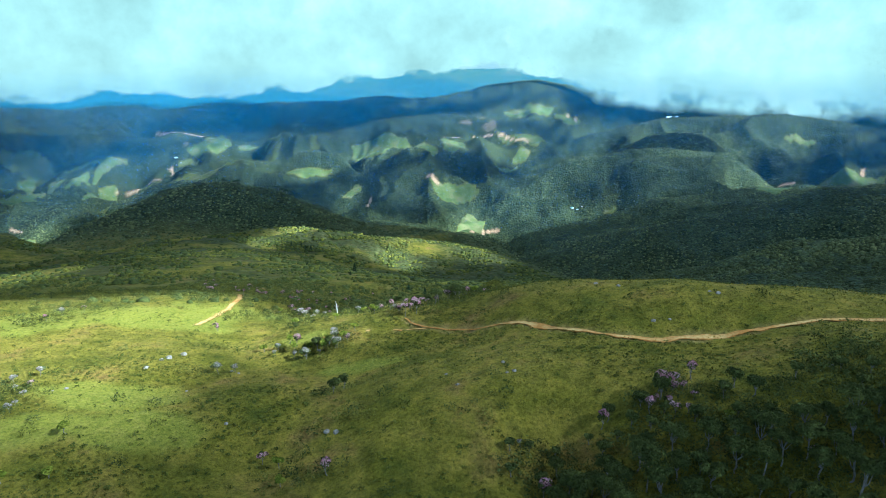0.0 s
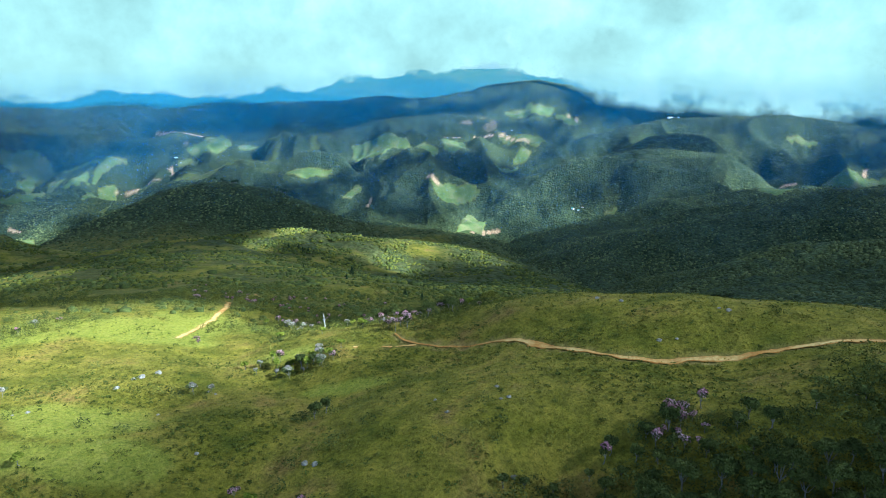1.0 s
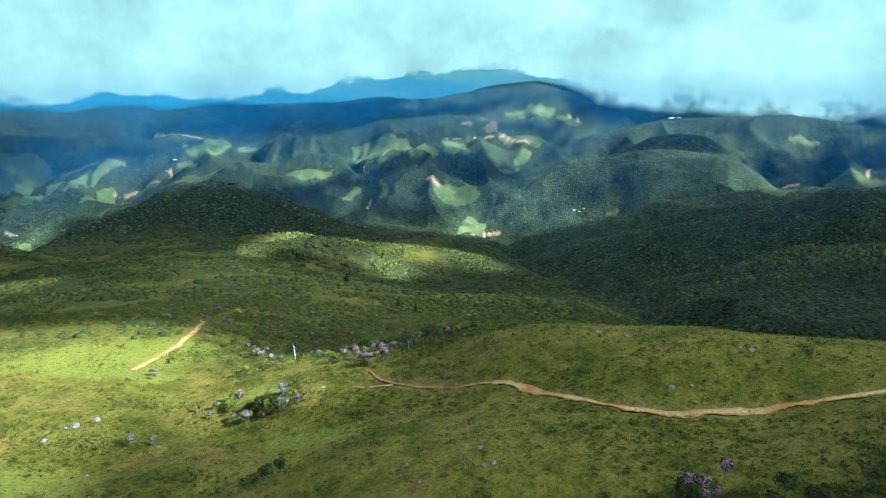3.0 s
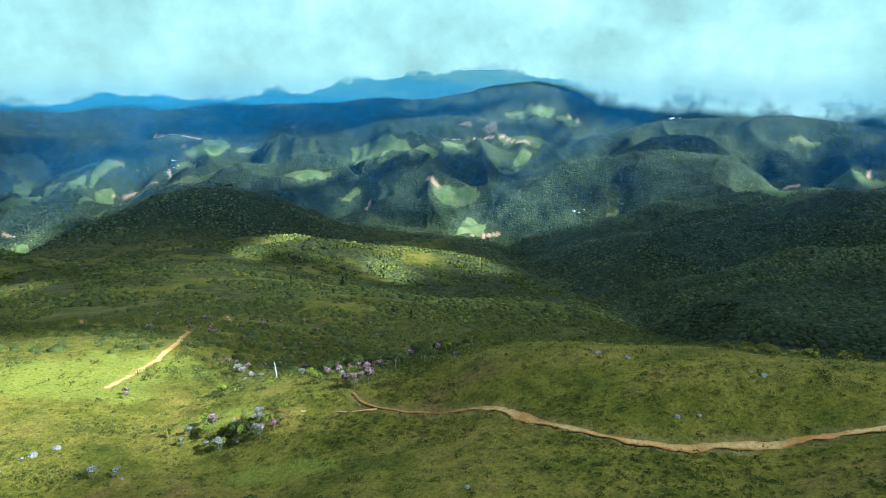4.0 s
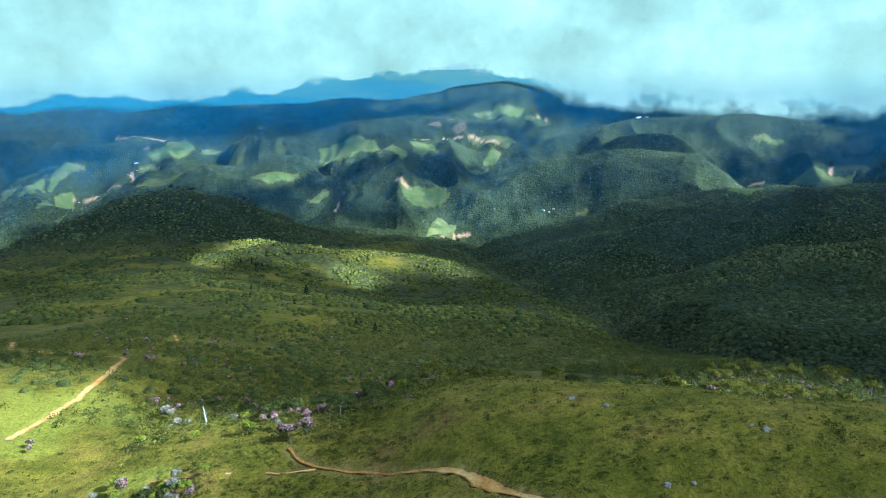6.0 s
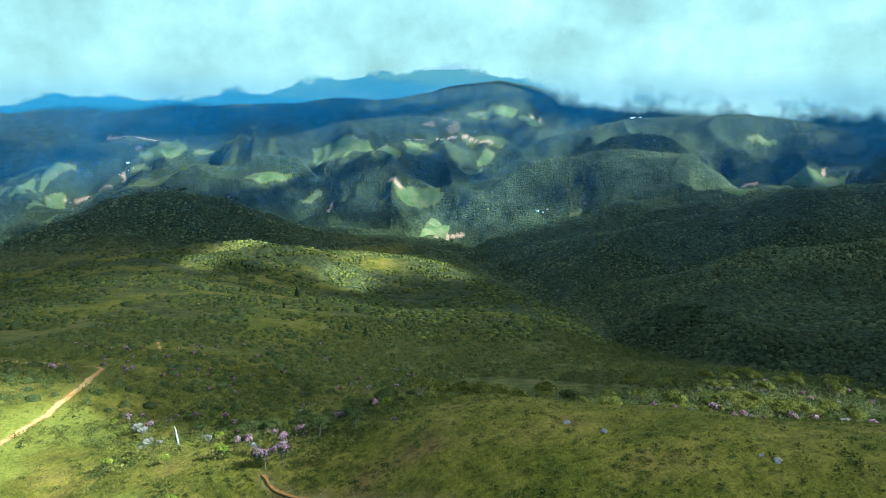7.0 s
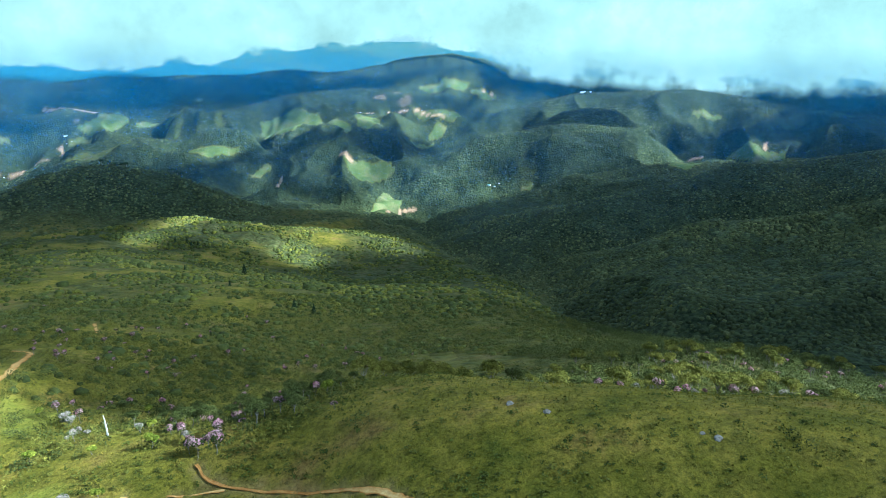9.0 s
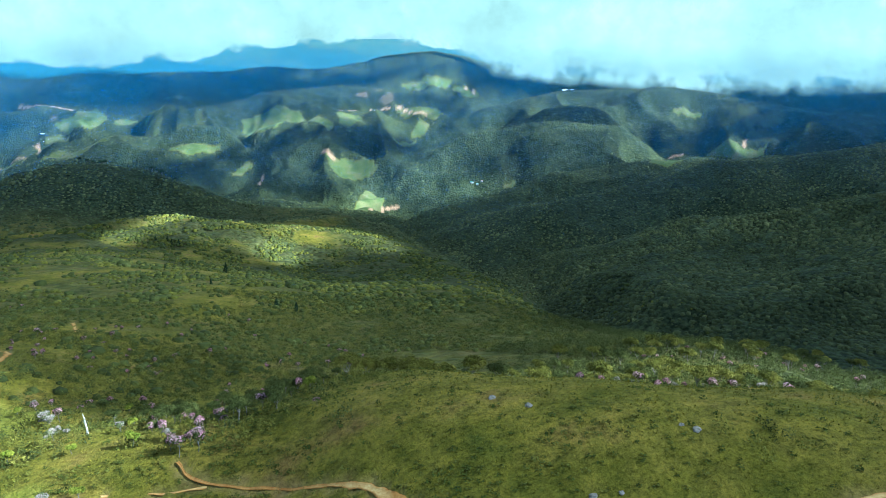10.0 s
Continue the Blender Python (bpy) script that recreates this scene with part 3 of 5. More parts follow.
def meadow_at(x, y):
    x, y = np.asarray(x, float), np.asarray(y, float)
    out = np.zeros(np.broadcast(x, y).shape)
    warp, warp2 = rough(x, y, 60, 5, 21), rough(x, y, 60, 5, 22)
    xw, yw = x + 9 * warp, y + 14 * warp2
    for corners in PASTURES.values():
        inside = np.zeros(out.shape, bool)
        for (ax, ay), (bx, by) in zip(corners, corners[1:] + corners[:1]):
            inside ^= ((ay > yw) != (by > yw)) & (xw < (bx - ax) * (yw - ay) / (by - ay + 1e-9) + ax)
        out = np.maximum(out, inside)
    _, r = polar(x, y)
    clearing = smooth(rough(x, y, 200, 5, 23) + 0.16 * smooth(-x, 300, 1100), 0.50, 0.525) * smooth(r, 2300, 2500) * (1 - smooth(r, 3700, 3900)) * (0.35 + 0.65 * smooth(-x, 200, 900))
    plain = smooth(rough(x * 0.5, y, 130, 4, 24), 0.05, 0.25) * smooth(r, 4080, 4150)
    return np.maximum.reduce([out, clearing * 0.55, plain])


# short pale grass on the sunny spur: x, y, half width, half depth
LAWNS = [(-62, 114, 15, 8), (-50, 101, 13, 7), (-66, 99, 12, 7), (-84, 176, 30, 15), (-64, 192, 22, 16), (-112, 160, 22, 12), (-34, 151, 8, 4), (-16, 129, 9, 3)]


def short_at(x, y):
    x, y = np.asarray(x, float), np.asarray(y, float)
    out = np.zeros(np.broadcast(x, y).shape)
    w1, w2 = rough(x, y, 12, 4, 73), rough(x, y, 12, 4, 74)
    for cx, cy, rx, ry in LAWNS:
        out = np.maximum(out, 1 - smooth(np.hypot((x - cx) / rx + 0.5 * w1, (y - cy) / ry + 0.5 * w2), 0.7, 1.05))
    return 0.8 * out


front = np.linspace(-0.78, 0.80, 720)
sides = np.concatenate([np.linspace(0.80, math.pi, 40)[1:], np.linspace(-math.pi, -0.80, 40)[1:-1]])
bearings = np.concatenate([front, sides])
ranges = np.concatenate([np.array([2, 12, 25, 40, 55, 70, 85, 100])] + [np.exp(np.linspace(math.log(a), math.log(b), n, endpoint=False)) for a, b, n in ((110, 330, 120), (330, 2000, 125), (2000, 3700, 160), (3700, 4995, 40))])
rr, bb = np.meshgrid(ranges, bearings, indexing="ij")
gx, gy = EYE_X + rr * np.sin(bb), EYE_Y + rr * np.cos(bb)
gz = ground(gx, gy)
wood = forest_at(gx, gy)
mead = meadow_at(gx, gy)
lump = smooth(rr, 500, 900) * wood * (1 - mead) * (1 - smooth(rr, 4000, 4200))
gz = gz + lump * (np.abs(rough(gx, gy, 22, 2, 31)) * 9 - 3)
trail = np.zeros(gx.shape)
near_rows = ranges < 420
for line, width in TRAILS:
    trail[near_rows] = np.maximum(trail[near_rows], 1 - smooth(line_distance(line, gx[near_rows], gy[near_rows]) + 0.5 * rough(gx[near_rows], gy[near_rows], 5, 3, 45), 0.5 * width, 1.0 * width))
gz = gz - 0.55 * trail
bare = np.clip(trail * 0.2 + smooth(rough(gx, gy, 260, 4, 41), 0.68, 0.72) * smooth(rr, 2300, 2500) * 0.35 + np.where(rr > 1700, road_at(gx, gy), 0), 0, 1)
ground_ob = sheet("ground", np.stack([gx, gy, gz], -1).reshape(-1, 3), lattice(len(ranges), len(bearings), True), GROUND,
                  {"forest": wood * (1 - mead) * np.where((rr < 560) & (gx < 90 + 0.16 * gy), 0.7, 1.0), "pasture": mead, "bare": bare, "short": np.where(rr < 420, short_at(gx, gy), 0)})
tagged(ground_ob, "green mountain land of grassy knolls, wooded ridges and pastures", "ground", kind="structure")

# ---- footpaths ----
def spaced(line, step):
    out = [Vector((*line[0], 0))]
    for a, b in zip(line, line[1:]):
        a, b = Vector((*a, 0)), Vector((*b, 0))
        n = max(1, int((b - a).length / step))
        out += [a.lerp(b, (k + 1) / n) for k in range(n)]
    return out


def soften(pts, times=24):
    for _ in range(times):
        pts = [pts[0]] + [(a + b * 2 + c) / 4 for a, b, c in zip(pts, pts[1:], pts[2:])] + [pts[-1]]
    return pts


def footpath(line, width, label, uneven=False):
    pts = soften(spaced(line, 0.4))
    k = np.linspace(-1, 1, 9)
    p = np.array([(q.x, q.y) for q in pts])
    t = np.gradient(p, axis=0)
    t /= np.linalg.norm(t, axis=1)[:, None]
    s = np.arange(len(p)) * 0.4
    w = 0.5 * width * (1 + 0.45 * rough(s, s * 0, 9, 3, 81))
    if uneven:                                  # thin where it leaves the knoll, broad and washed out along it
        w = w * np.interp(p[:, 0], (-10, 8, 14, 19, 26, 40, 60), (0.34, 0.34, 0.55, 1.1, 0.8, 0.95, 0.9))
    wl, wr = w * (1 + 1.1 * rough(s, s * 0, 2.2, 4, 82)), w * (1 + 1.1 * rough(s, s * 0 + 50, 2.2, 4, 83))
    off = np.where(k[None] < 0, k[None] * wl[:, None], k[None] * wr[:, None])
    x = p[:, :1] - t[:, 1:] * off
    y = p[:, 1:] + t[:, :1] * off
    z = ground(x, y) - 0.10 - 0.14 * (1 - k[None] ** 2) + 0.06 * rough(x, y, 1.2, 2, 84) - 0.15 * (np.abs(k[None]) > 0.95)
    tread = np.clip((1 - k[None] ** 2) * (0.75 + 0.9 * rough(x, y, 5, 3, 87)), 0, 1) * (np.interp(p[:, :1], (8, 18), (0.25, 1.0)) if uneven else 0.85)
    ob = sheet("footpath", np.stack([x, y, z], -1).reshape(-1, 3), lattice(len(pts), 9), EARTH, {"trodden": tread})
    return tagged(ob, label, "footpath", kind="structure")


footpath(MAIN_TRAIL, 1.5, "worn footpath of red and yellow earth across the knoll", True)
footpath(SIDE_TRAIL, 0.5, "narrow overgrown red earth footpath")
footpath(WEST_TRAIL, 1.9, "pale earth footpath over the sunny spur")
footpath(HILL_TRAIL, 1.8, "red earth footpath through the scrub")
footpath(SPUR_TRAIL, 1.2, "faint grassy footpath on the slope")

# ---- clouds, and sheets standing in for haze ----
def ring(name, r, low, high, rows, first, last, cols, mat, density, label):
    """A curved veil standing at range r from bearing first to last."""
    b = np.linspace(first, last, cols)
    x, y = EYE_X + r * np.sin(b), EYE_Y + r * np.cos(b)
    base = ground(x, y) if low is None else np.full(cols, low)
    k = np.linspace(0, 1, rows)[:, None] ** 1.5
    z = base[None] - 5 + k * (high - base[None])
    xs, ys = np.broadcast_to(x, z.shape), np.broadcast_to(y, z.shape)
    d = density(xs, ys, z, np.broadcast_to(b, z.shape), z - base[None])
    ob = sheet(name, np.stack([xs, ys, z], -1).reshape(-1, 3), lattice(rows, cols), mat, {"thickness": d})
    return tagged(ob, label, "mist" if mat in (HAZE_SHEET, FAR_HAZE_GLOW) else "cloud", kind="structure")


# haze put in as upright blue sheets, density set by range and height
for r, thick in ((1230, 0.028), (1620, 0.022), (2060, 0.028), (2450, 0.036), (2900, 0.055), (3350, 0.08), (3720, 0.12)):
    ring("mist_veil", r, None, 150, 24, -0.85, 0.85, 160, HAZE_SHEET,
         lambda x, y, z, b, h, t=thick, r_=r: t * smooth(h, 0, 130) * smooth((46 - z) / r_, 0.0, 0.045), "blue veil sheet standing in for distance haze over the valley")


# far haze put in as one sheet that gives off its own blue light
ring("mist_veil", 4260, None, 160, 24, -0.95, 0.95, 160, FAR_HAZE_GLOW,
     lambda x, y, z, b, h: np.clip(np.interp(b, (-0.3, -0.14, -0.05, 0.2), (0.92, 0.88, 0.84, 0.80)) + 0.16 * rough(b * 1500, z * 9, 260, 4, 57), 0, 0.95) * smooth(h, 0, 50) * smooth(120 - z, 0, 60), "glowing blue sheet standing in for haze over the far plain")


def bank_density(x, y, z, b, h):
    n = rough(b * 4000, z * 2.2, 420, 6, 51)
    edge = np.interp(b, (-0.6, -0.3, -0.23, -0.185, -0.168, -0.11, -0.053, 0.0, 0.1, 0.13, 0.2, 0.3), (-128, -120, -112, -96, -62, -36, -14, -4, 0, -10, -70, -125)) + 40 * n
    return smooth(z - edge - 34 * rough(b * 4000, z * 1.5, 130, 5, 54) - 12 * rough(b * 4000, z * 1.3, 48, 4, 56), -24, 44)


ring("cloud_bank", 4190, -300, 600, 84, -0.95, 0.95, 520, BANK, bank_density, "bright white cloud bank over the far plain")
# unseen rest of the ring, added to close the horizon; it glows too
ring("cloud_bank", 4190, -300, 600, 12, 0.95, 2 * math.pi - 0.95, 90, BANK, lambda x, y, z, b, h: smooth(z, -160, -40), "glowing cloud ring added out of view round the mountains")


def wisp_density(x, y, z, b, h):
    n = rough(b * 3800, z * 1.6, 800, 5, 52)
    edge = np.interp(b, (-0.15, 0.05, 0.1, 0.14, 0.2, 0.3, 0.5, 1.0), (300, 130, 30, -50, -150, -215, -235, -240)) + 60 * n
    return 0.9 * smooth(z - edge, -30, 210) * (1 - smooth(z, 120, 290))


ring("cloud_wisp", 3900, -330, 300, 60, -0.15, 1.2, 260, BANK, wisp_density, "low grey-white cloud trailing over the ridge")


def puff_density(x, y, z, b, h):
    n = rough(b * 3500, z * 2.5, 90, 4, 53)
    return 0.16 * np.clip(np.exp(-((b + 0.222) / 0.020) ** 2 - ((z + 235) / 22) ** 2) * (1 + 1.2 * n), 0, 1)


ring("cloud_puff", 3420, -330, -120, 30, -0.32, -0.12, 60, BANK, puff_density, "small torn scrap of cloud before the far ridge")

# openings in the unseen cloud sheet, placed to light this ground: x, y, z, half width and depth, and how clear
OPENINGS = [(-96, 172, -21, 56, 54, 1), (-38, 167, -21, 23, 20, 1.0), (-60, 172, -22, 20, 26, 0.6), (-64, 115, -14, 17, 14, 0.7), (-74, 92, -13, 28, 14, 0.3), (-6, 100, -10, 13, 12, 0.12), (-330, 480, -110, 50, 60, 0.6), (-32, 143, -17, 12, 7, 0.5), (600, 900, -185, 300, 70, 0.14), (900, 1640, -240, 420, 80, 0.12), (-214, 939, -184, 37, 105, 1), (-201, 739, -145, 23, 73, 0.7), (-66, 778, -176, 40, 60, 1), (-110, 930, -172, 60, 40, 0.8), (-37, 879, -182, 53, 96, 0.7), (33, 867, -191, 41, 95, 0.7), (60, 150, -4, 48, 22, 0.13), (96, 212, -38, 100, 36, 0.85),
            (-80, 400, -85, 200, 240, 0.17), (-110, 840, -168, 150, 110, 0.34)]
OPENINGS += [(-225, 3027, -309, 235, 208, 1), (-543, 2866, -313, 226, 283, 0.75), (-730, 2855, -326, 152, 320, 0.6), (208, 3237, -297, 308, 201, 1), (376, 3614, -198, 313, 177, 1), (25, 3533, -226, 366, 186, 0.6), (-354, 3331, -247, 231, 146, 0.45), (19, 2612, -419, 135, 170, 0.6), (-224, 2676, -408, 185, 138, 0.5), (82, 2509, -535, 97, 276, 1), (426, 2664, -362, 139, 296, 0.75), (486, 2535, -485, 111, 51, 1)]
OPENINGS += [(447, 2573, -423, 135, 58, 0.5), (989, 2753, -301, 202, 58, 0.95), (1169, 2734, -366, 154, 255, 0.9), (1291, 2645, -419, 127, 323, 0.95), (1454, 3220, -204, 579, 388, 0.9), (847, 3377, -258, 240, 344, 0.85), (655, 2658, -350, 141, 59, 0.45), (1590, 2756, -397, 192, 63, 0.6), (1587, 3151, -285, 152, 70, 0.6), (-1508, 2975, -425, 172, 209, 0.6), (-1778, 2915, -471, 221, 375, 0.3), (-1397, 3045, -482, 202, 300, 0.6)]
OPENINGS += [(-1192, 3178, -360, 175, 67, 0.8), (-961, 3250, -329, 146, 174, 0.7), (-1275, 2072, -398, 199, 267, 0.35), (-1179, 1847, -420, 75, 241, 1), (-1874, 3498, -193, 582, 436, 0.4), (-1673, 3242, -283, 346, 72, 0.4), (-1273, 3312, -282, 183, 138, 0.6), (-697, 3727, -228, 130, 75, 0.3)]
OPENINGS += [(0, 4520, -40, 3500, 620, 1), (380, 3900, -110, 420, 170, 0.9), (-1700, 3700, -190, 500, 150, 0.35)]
# spots of the sheet thickened to shade this ground: x, y, z, half width and depth, and how thick
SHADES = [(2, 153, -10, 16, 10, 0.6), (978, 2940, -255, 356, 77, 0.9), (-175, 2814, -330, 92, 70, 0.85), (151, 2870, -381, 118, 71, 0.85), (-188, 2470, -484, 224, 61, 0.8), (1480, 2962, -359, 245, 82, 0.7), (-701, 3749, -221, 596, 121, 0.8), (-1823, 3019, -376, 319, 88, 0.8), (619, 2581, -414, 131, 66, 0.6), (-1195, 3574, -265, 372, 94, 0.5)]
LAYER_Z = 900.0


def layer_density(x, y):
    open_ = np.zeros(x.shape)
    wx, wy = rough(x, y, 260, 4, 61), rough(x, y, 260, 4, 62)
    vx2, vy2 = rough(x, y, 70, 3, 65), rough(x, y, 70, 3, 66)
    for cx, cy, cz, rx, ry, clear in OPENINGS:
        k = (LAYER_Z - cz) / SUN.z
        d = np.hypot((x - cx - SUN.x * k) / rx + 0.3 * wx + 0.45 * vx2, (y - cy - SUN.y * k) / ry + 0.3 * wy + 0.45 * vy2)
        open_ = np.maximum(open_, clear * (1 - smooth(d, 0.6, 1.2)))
    k = (LAYER_Z + 350) / SUN.z                        # sheet thinned unevenly to let more sun onto the valley
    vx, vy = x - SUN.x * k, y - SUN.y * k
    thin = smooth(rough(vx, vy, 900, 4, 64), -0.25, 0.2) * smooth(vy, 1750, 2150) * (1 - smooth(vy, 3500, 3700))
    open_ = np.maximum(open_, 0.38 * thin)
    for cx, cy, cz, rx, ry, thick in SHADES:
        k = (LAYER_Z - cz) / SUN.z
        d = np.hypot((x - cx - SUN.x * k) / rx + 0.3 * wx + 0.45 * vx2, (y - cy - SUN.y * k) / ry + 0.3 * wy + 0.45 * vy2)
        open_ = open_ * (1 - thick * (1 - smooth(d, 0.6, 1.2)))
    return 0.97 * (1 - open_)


def axis(lo, hi, near, fine, coarse):
    a = [lo]
    while a[-1] < hi:
        a.append(a[-1] + (fine if near[0] < a[-1] < near[1] else coarse))
    return np.array(a)


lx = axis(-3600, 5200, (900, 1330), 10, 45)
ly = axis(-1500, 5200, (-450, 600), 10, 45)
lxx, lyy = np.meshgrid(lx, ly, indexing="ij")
# added above the view only to pattern the sunlight on the ground
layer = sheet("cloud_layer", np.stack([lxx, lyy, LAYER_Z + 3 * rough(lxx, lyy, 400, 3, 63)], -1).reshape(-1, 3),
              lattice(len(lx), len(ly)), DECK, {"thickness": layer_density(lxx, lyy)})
tagged(layer, "unseen cloud sheet overhead, its openings placed to light and shade the ground", "cloud", kind="structure")

# ---- plants that nobody could count: scrub, forest, grass ----
rng = np.random.RandomState(5)


def blob_at(x, y, places):
    """1 inside any of the oval places (x, y, half width, half depth), with ragged edges."""
    out = np.zeros(np.broadcast(x, y).shape)
    w1, w2 = rough(x, y, 14, 3, 71), rough(x, y, 14, 3, 72)
    for cx, cy, rx, ry in places:
        out = np.maximum(out, 1 - smooth(np.hypot((x - cx) / rx + 0.45 * w1, (y - cy) / ry + 0.45 * w2), 0.75, 1.1))
    return out


THICKETS = [(50, 86, 34, 13), (16, 91, 7, 5), (78, 92, 20, 14), (36, 97, 9, 5)]
CLUMPS = [(-27, 141, 9, 5), (-22, 91, 8, 4), (-80, 110, 9, 13), (-101, 170, 13, 8), (-20, 116, 5, 3), (19, 128, 3, 2), (-4, 160, 10, 9), (-30, 186, 34, 20), (-48, 212, 36, 14), (-8, 176, 16, 10), (-32, 168, 12, 7), (-8, 192, 24, 18), (6, 172, 9, 10), (-24, 206, 26, 14), (-70, 240, 30, 16), (-100, 184, 16, 7), (-4, 157, 8, 6), (4, 163, 9, 7), (9, 171, 10, 8), (-13, 161, 7, 6), (14, 178, 10, 8)]
CLUMPS += [(-90, 288, 70, 24), (-25, 264, 50, 18), (-145, 236, 44, 14), (-40, 238, 60, 14), (-110, 190, 14, 6), (-48, 128, 6, 3), (56, 131, 5, 2.5), (62, 126, 7, 3), (-16, 103, 6, 3), (8, 100, 7, 3), (40, 113, 5, 2.5), (65, 108, 8, 3)]


def rim_line(x):
    """Where the knoll's grass ends and the scrub behind it begins."""
    return np.interp(x, (-20, 13, 27, 40, 56, 72, 90, 110, 135), (182, 184, 176, 168, 165, 163, 162, 161, 162))


def scrub_at(x, y):
    _, r = polar(x, y)
    base = np.maximum(blob_at(x, y, CLUMPS), blob_at(x, y, THICKETS))
    base = np.maximum(base, 0.95 * smooth(y - rim_line(x), 2, 6) * smooth(x, -20, 10) * (x < 175))
    base = np.maximum(base, forest_at(x, y) * smooth(y, 205, 235))
    base = np.maximum(base, 0.05 * smooth(rough(x, y, 30, 4, 75), 0.0, 0.4) * (y > 72) * (1 - blob_at(x, y, [(48, 142, 38, 19), (-52, 190, 26, 22)])))
    base = np.maximum(base, 0.02)
    worn = np.minimum.reduce([line_distance(line, x, y) for line, _ in TRAILS])
    return base * smooth(worn, 1.6, 2.6)


def scatter(x0, x1, y0, y1, step, keep, wedge=(-0.63, 0.76)):
    """Jittered places between the bearings of the wedge, thinned by keep(x, y)."""
    xs, ys = np.meshgrid(np.arange(x0, x1, step), np.arange(y0, y1, step))
    x = xs.ravel() + rng.uniform(-0.5, 0.5, xs.size) * step
    y = ys.ravel() + rng.uniform(-0.5, 0.5, xs.size) * step
    th, _ = polar(x, y)
    ok = (th > wedge[0]) & (th < wedge[1])
    x, y = x[ok], y[ok]
    ok = rng.rand(x.size) < keep(x, y)
    return x[ok], y[ok]


def cards(points, normals, size, spread=0.6):
    """Leaf clumps as small ragged leaves round the points, facing roughly along the normals."""
    n = len(points)
    nrm = normals + rng.normal(0, spread, (n, 3))
    nrm /= np.linalg.norm(nrm, axis=1)[:, None] + 1e-9
    a = np.cross(nrm, rng.normal(0, 1, (n, 3)))
    a /= np.linalg.norm(a, axis=1)[:, None] + 1e-9
    b = np.cross(nrm, a)
    s = rng.uniform(0.6, 1.3, (n, 1)) * size
    v = np.stack([points - a * s, points + a * s * 0.7 - b * s * 0.8, points + a * s * 0.7 + b * s * 0.8 + nrm * s * 0.3], 1)
    return v.reshape(-1, 3), np.arange(3 * n).reshape(n, 3)


def bushes(name, x, y, size, mat, leaves, label, category, leaf=0.3, tall=(0.7, 1.1), loose=0.6, up=0.3):
    """Low bushes of leaf clumps, all in one mesh."""
    n, leaves, leaf = len(x), int(leaves * 1.7), leaf * 0.77
    r = rng.uniform(*size, n)
    d = rng.normal(0, 1, (n, leaves, 3))
    d[..., 2] = np.abs(d[..., 2]) * 0.9 - 0.15
    d /= np.linalg.norm(d, axis=2)[..., None]
    reach = rng.uniform(0.55, 1.1, (n, leaves, 1))
    h = rng.uniform(*tall, n)
    p = d * reach * r[:, None, None]
    p[..., 2] *= h[:, None]
    base = np.stack([x, y, ground(x, y) + 0.25 * r], -1)
    verts, faces = cards((p + base[:, None]).reshape(-1, 3), (d * (1 - up) + np.array([0, 0, up])).reshape(-1, 3), (leaf * np.repeat(r, leaves) / np.mean(size))[:, None], loose)
    return tagged(sheet(name, verts, faces, mat, {"tone": np.repeat(rng.rand(n), leaves * 3)}, False), label, category, kind="stuff")


def domes(x, y, z, r, h, rings, sides, uneven):
    """Round heads of foliage with uneven outlines: one small lumpy dome at each place."""
    n = len(x)
    steps = np.linspace(-0.3, 0.8 if rings < 3 else 1.1, rings)
    lift, rad = np.sin(steps), np.cos(steps) ** 0.7
    a = np.linspace(0, 2 * math.pi, sides, endpoint=False)[None, None] + rng.uniform(0, 6.28, (n, 1, 1)) + rng.uniform(-0.2, 0.2, (n, rings, sides))
    k = rad[None, :, None] * r[:, None, None] * rng.uniform(1 - uneven, 1 + uneven, (n, rings, sides))
    top = h[:, None, None] * lift[None, :, None] * rng.uniform(1 - 0.6 * uneven, 1 + 0.6 * uneven, (n, rings, sides))
    v = np.stack([x[:, None, None] + k * np.cos(a), y[:, None, None] + k * np.sin(a), z[:, None, None] + top], -1).reshape(n, rings * sides, 3)
    tip = np.stack([x + rng.normal(0, 0.12, n) * r, y + rng.normal(0, 0.12, n) * r, z + h * rng.uniform(0.88, 1.08, n)], -1)[:, None]
    v = np.concatenate([v, tip], 1)
    q = lattice(rings, sides, True)
    f = np.concatenate([q[:, [0, 3, 1]], q[:, [1, 3, 2]], np.array([((rings - 1) * sides + j, (rings - 1) * sides + (j + 1) % sides, rings * sides) for j in range(sides)])])
    return v.reshape(-1, 3), (f[None] + (np.arange(n) * (rings * sides + 1))[:, None, None]).reshape(-1, 3), rings * sides + 1


def canopy(name, x, y, size, mat, label, category, tall=(0.8, 1.3), rings=3, sides=7, uneven=0.28, sink=0.1, smooth_=True):
    """Closed woodland or far bushes: crown beside crown, all in one mesh."""
    r = rng.uniform(*size, len(x)) * rng.choice([0.65, 0.8, 1.0, 1.0, 1.35], len(x)) * (1 + 0.45 * rough(x, y, 45, 3, 80))
    h = r * rng.uniform(*tall, len(x))
    v, f, k = domes(x, y, ground(x, y) - sink * r, r, h, rings, sides, uneven)
    tone = np.clip(0.5 + 0.55 * rough(x, y, 90, 4, 79) + rng.normal(0, 0.19, len(x)), 0, 1)
    return tagged(sheet(name, v, f, mat, {"tone": np.repeat(tone, k)}, smooth_), label, category, kind="stuff")


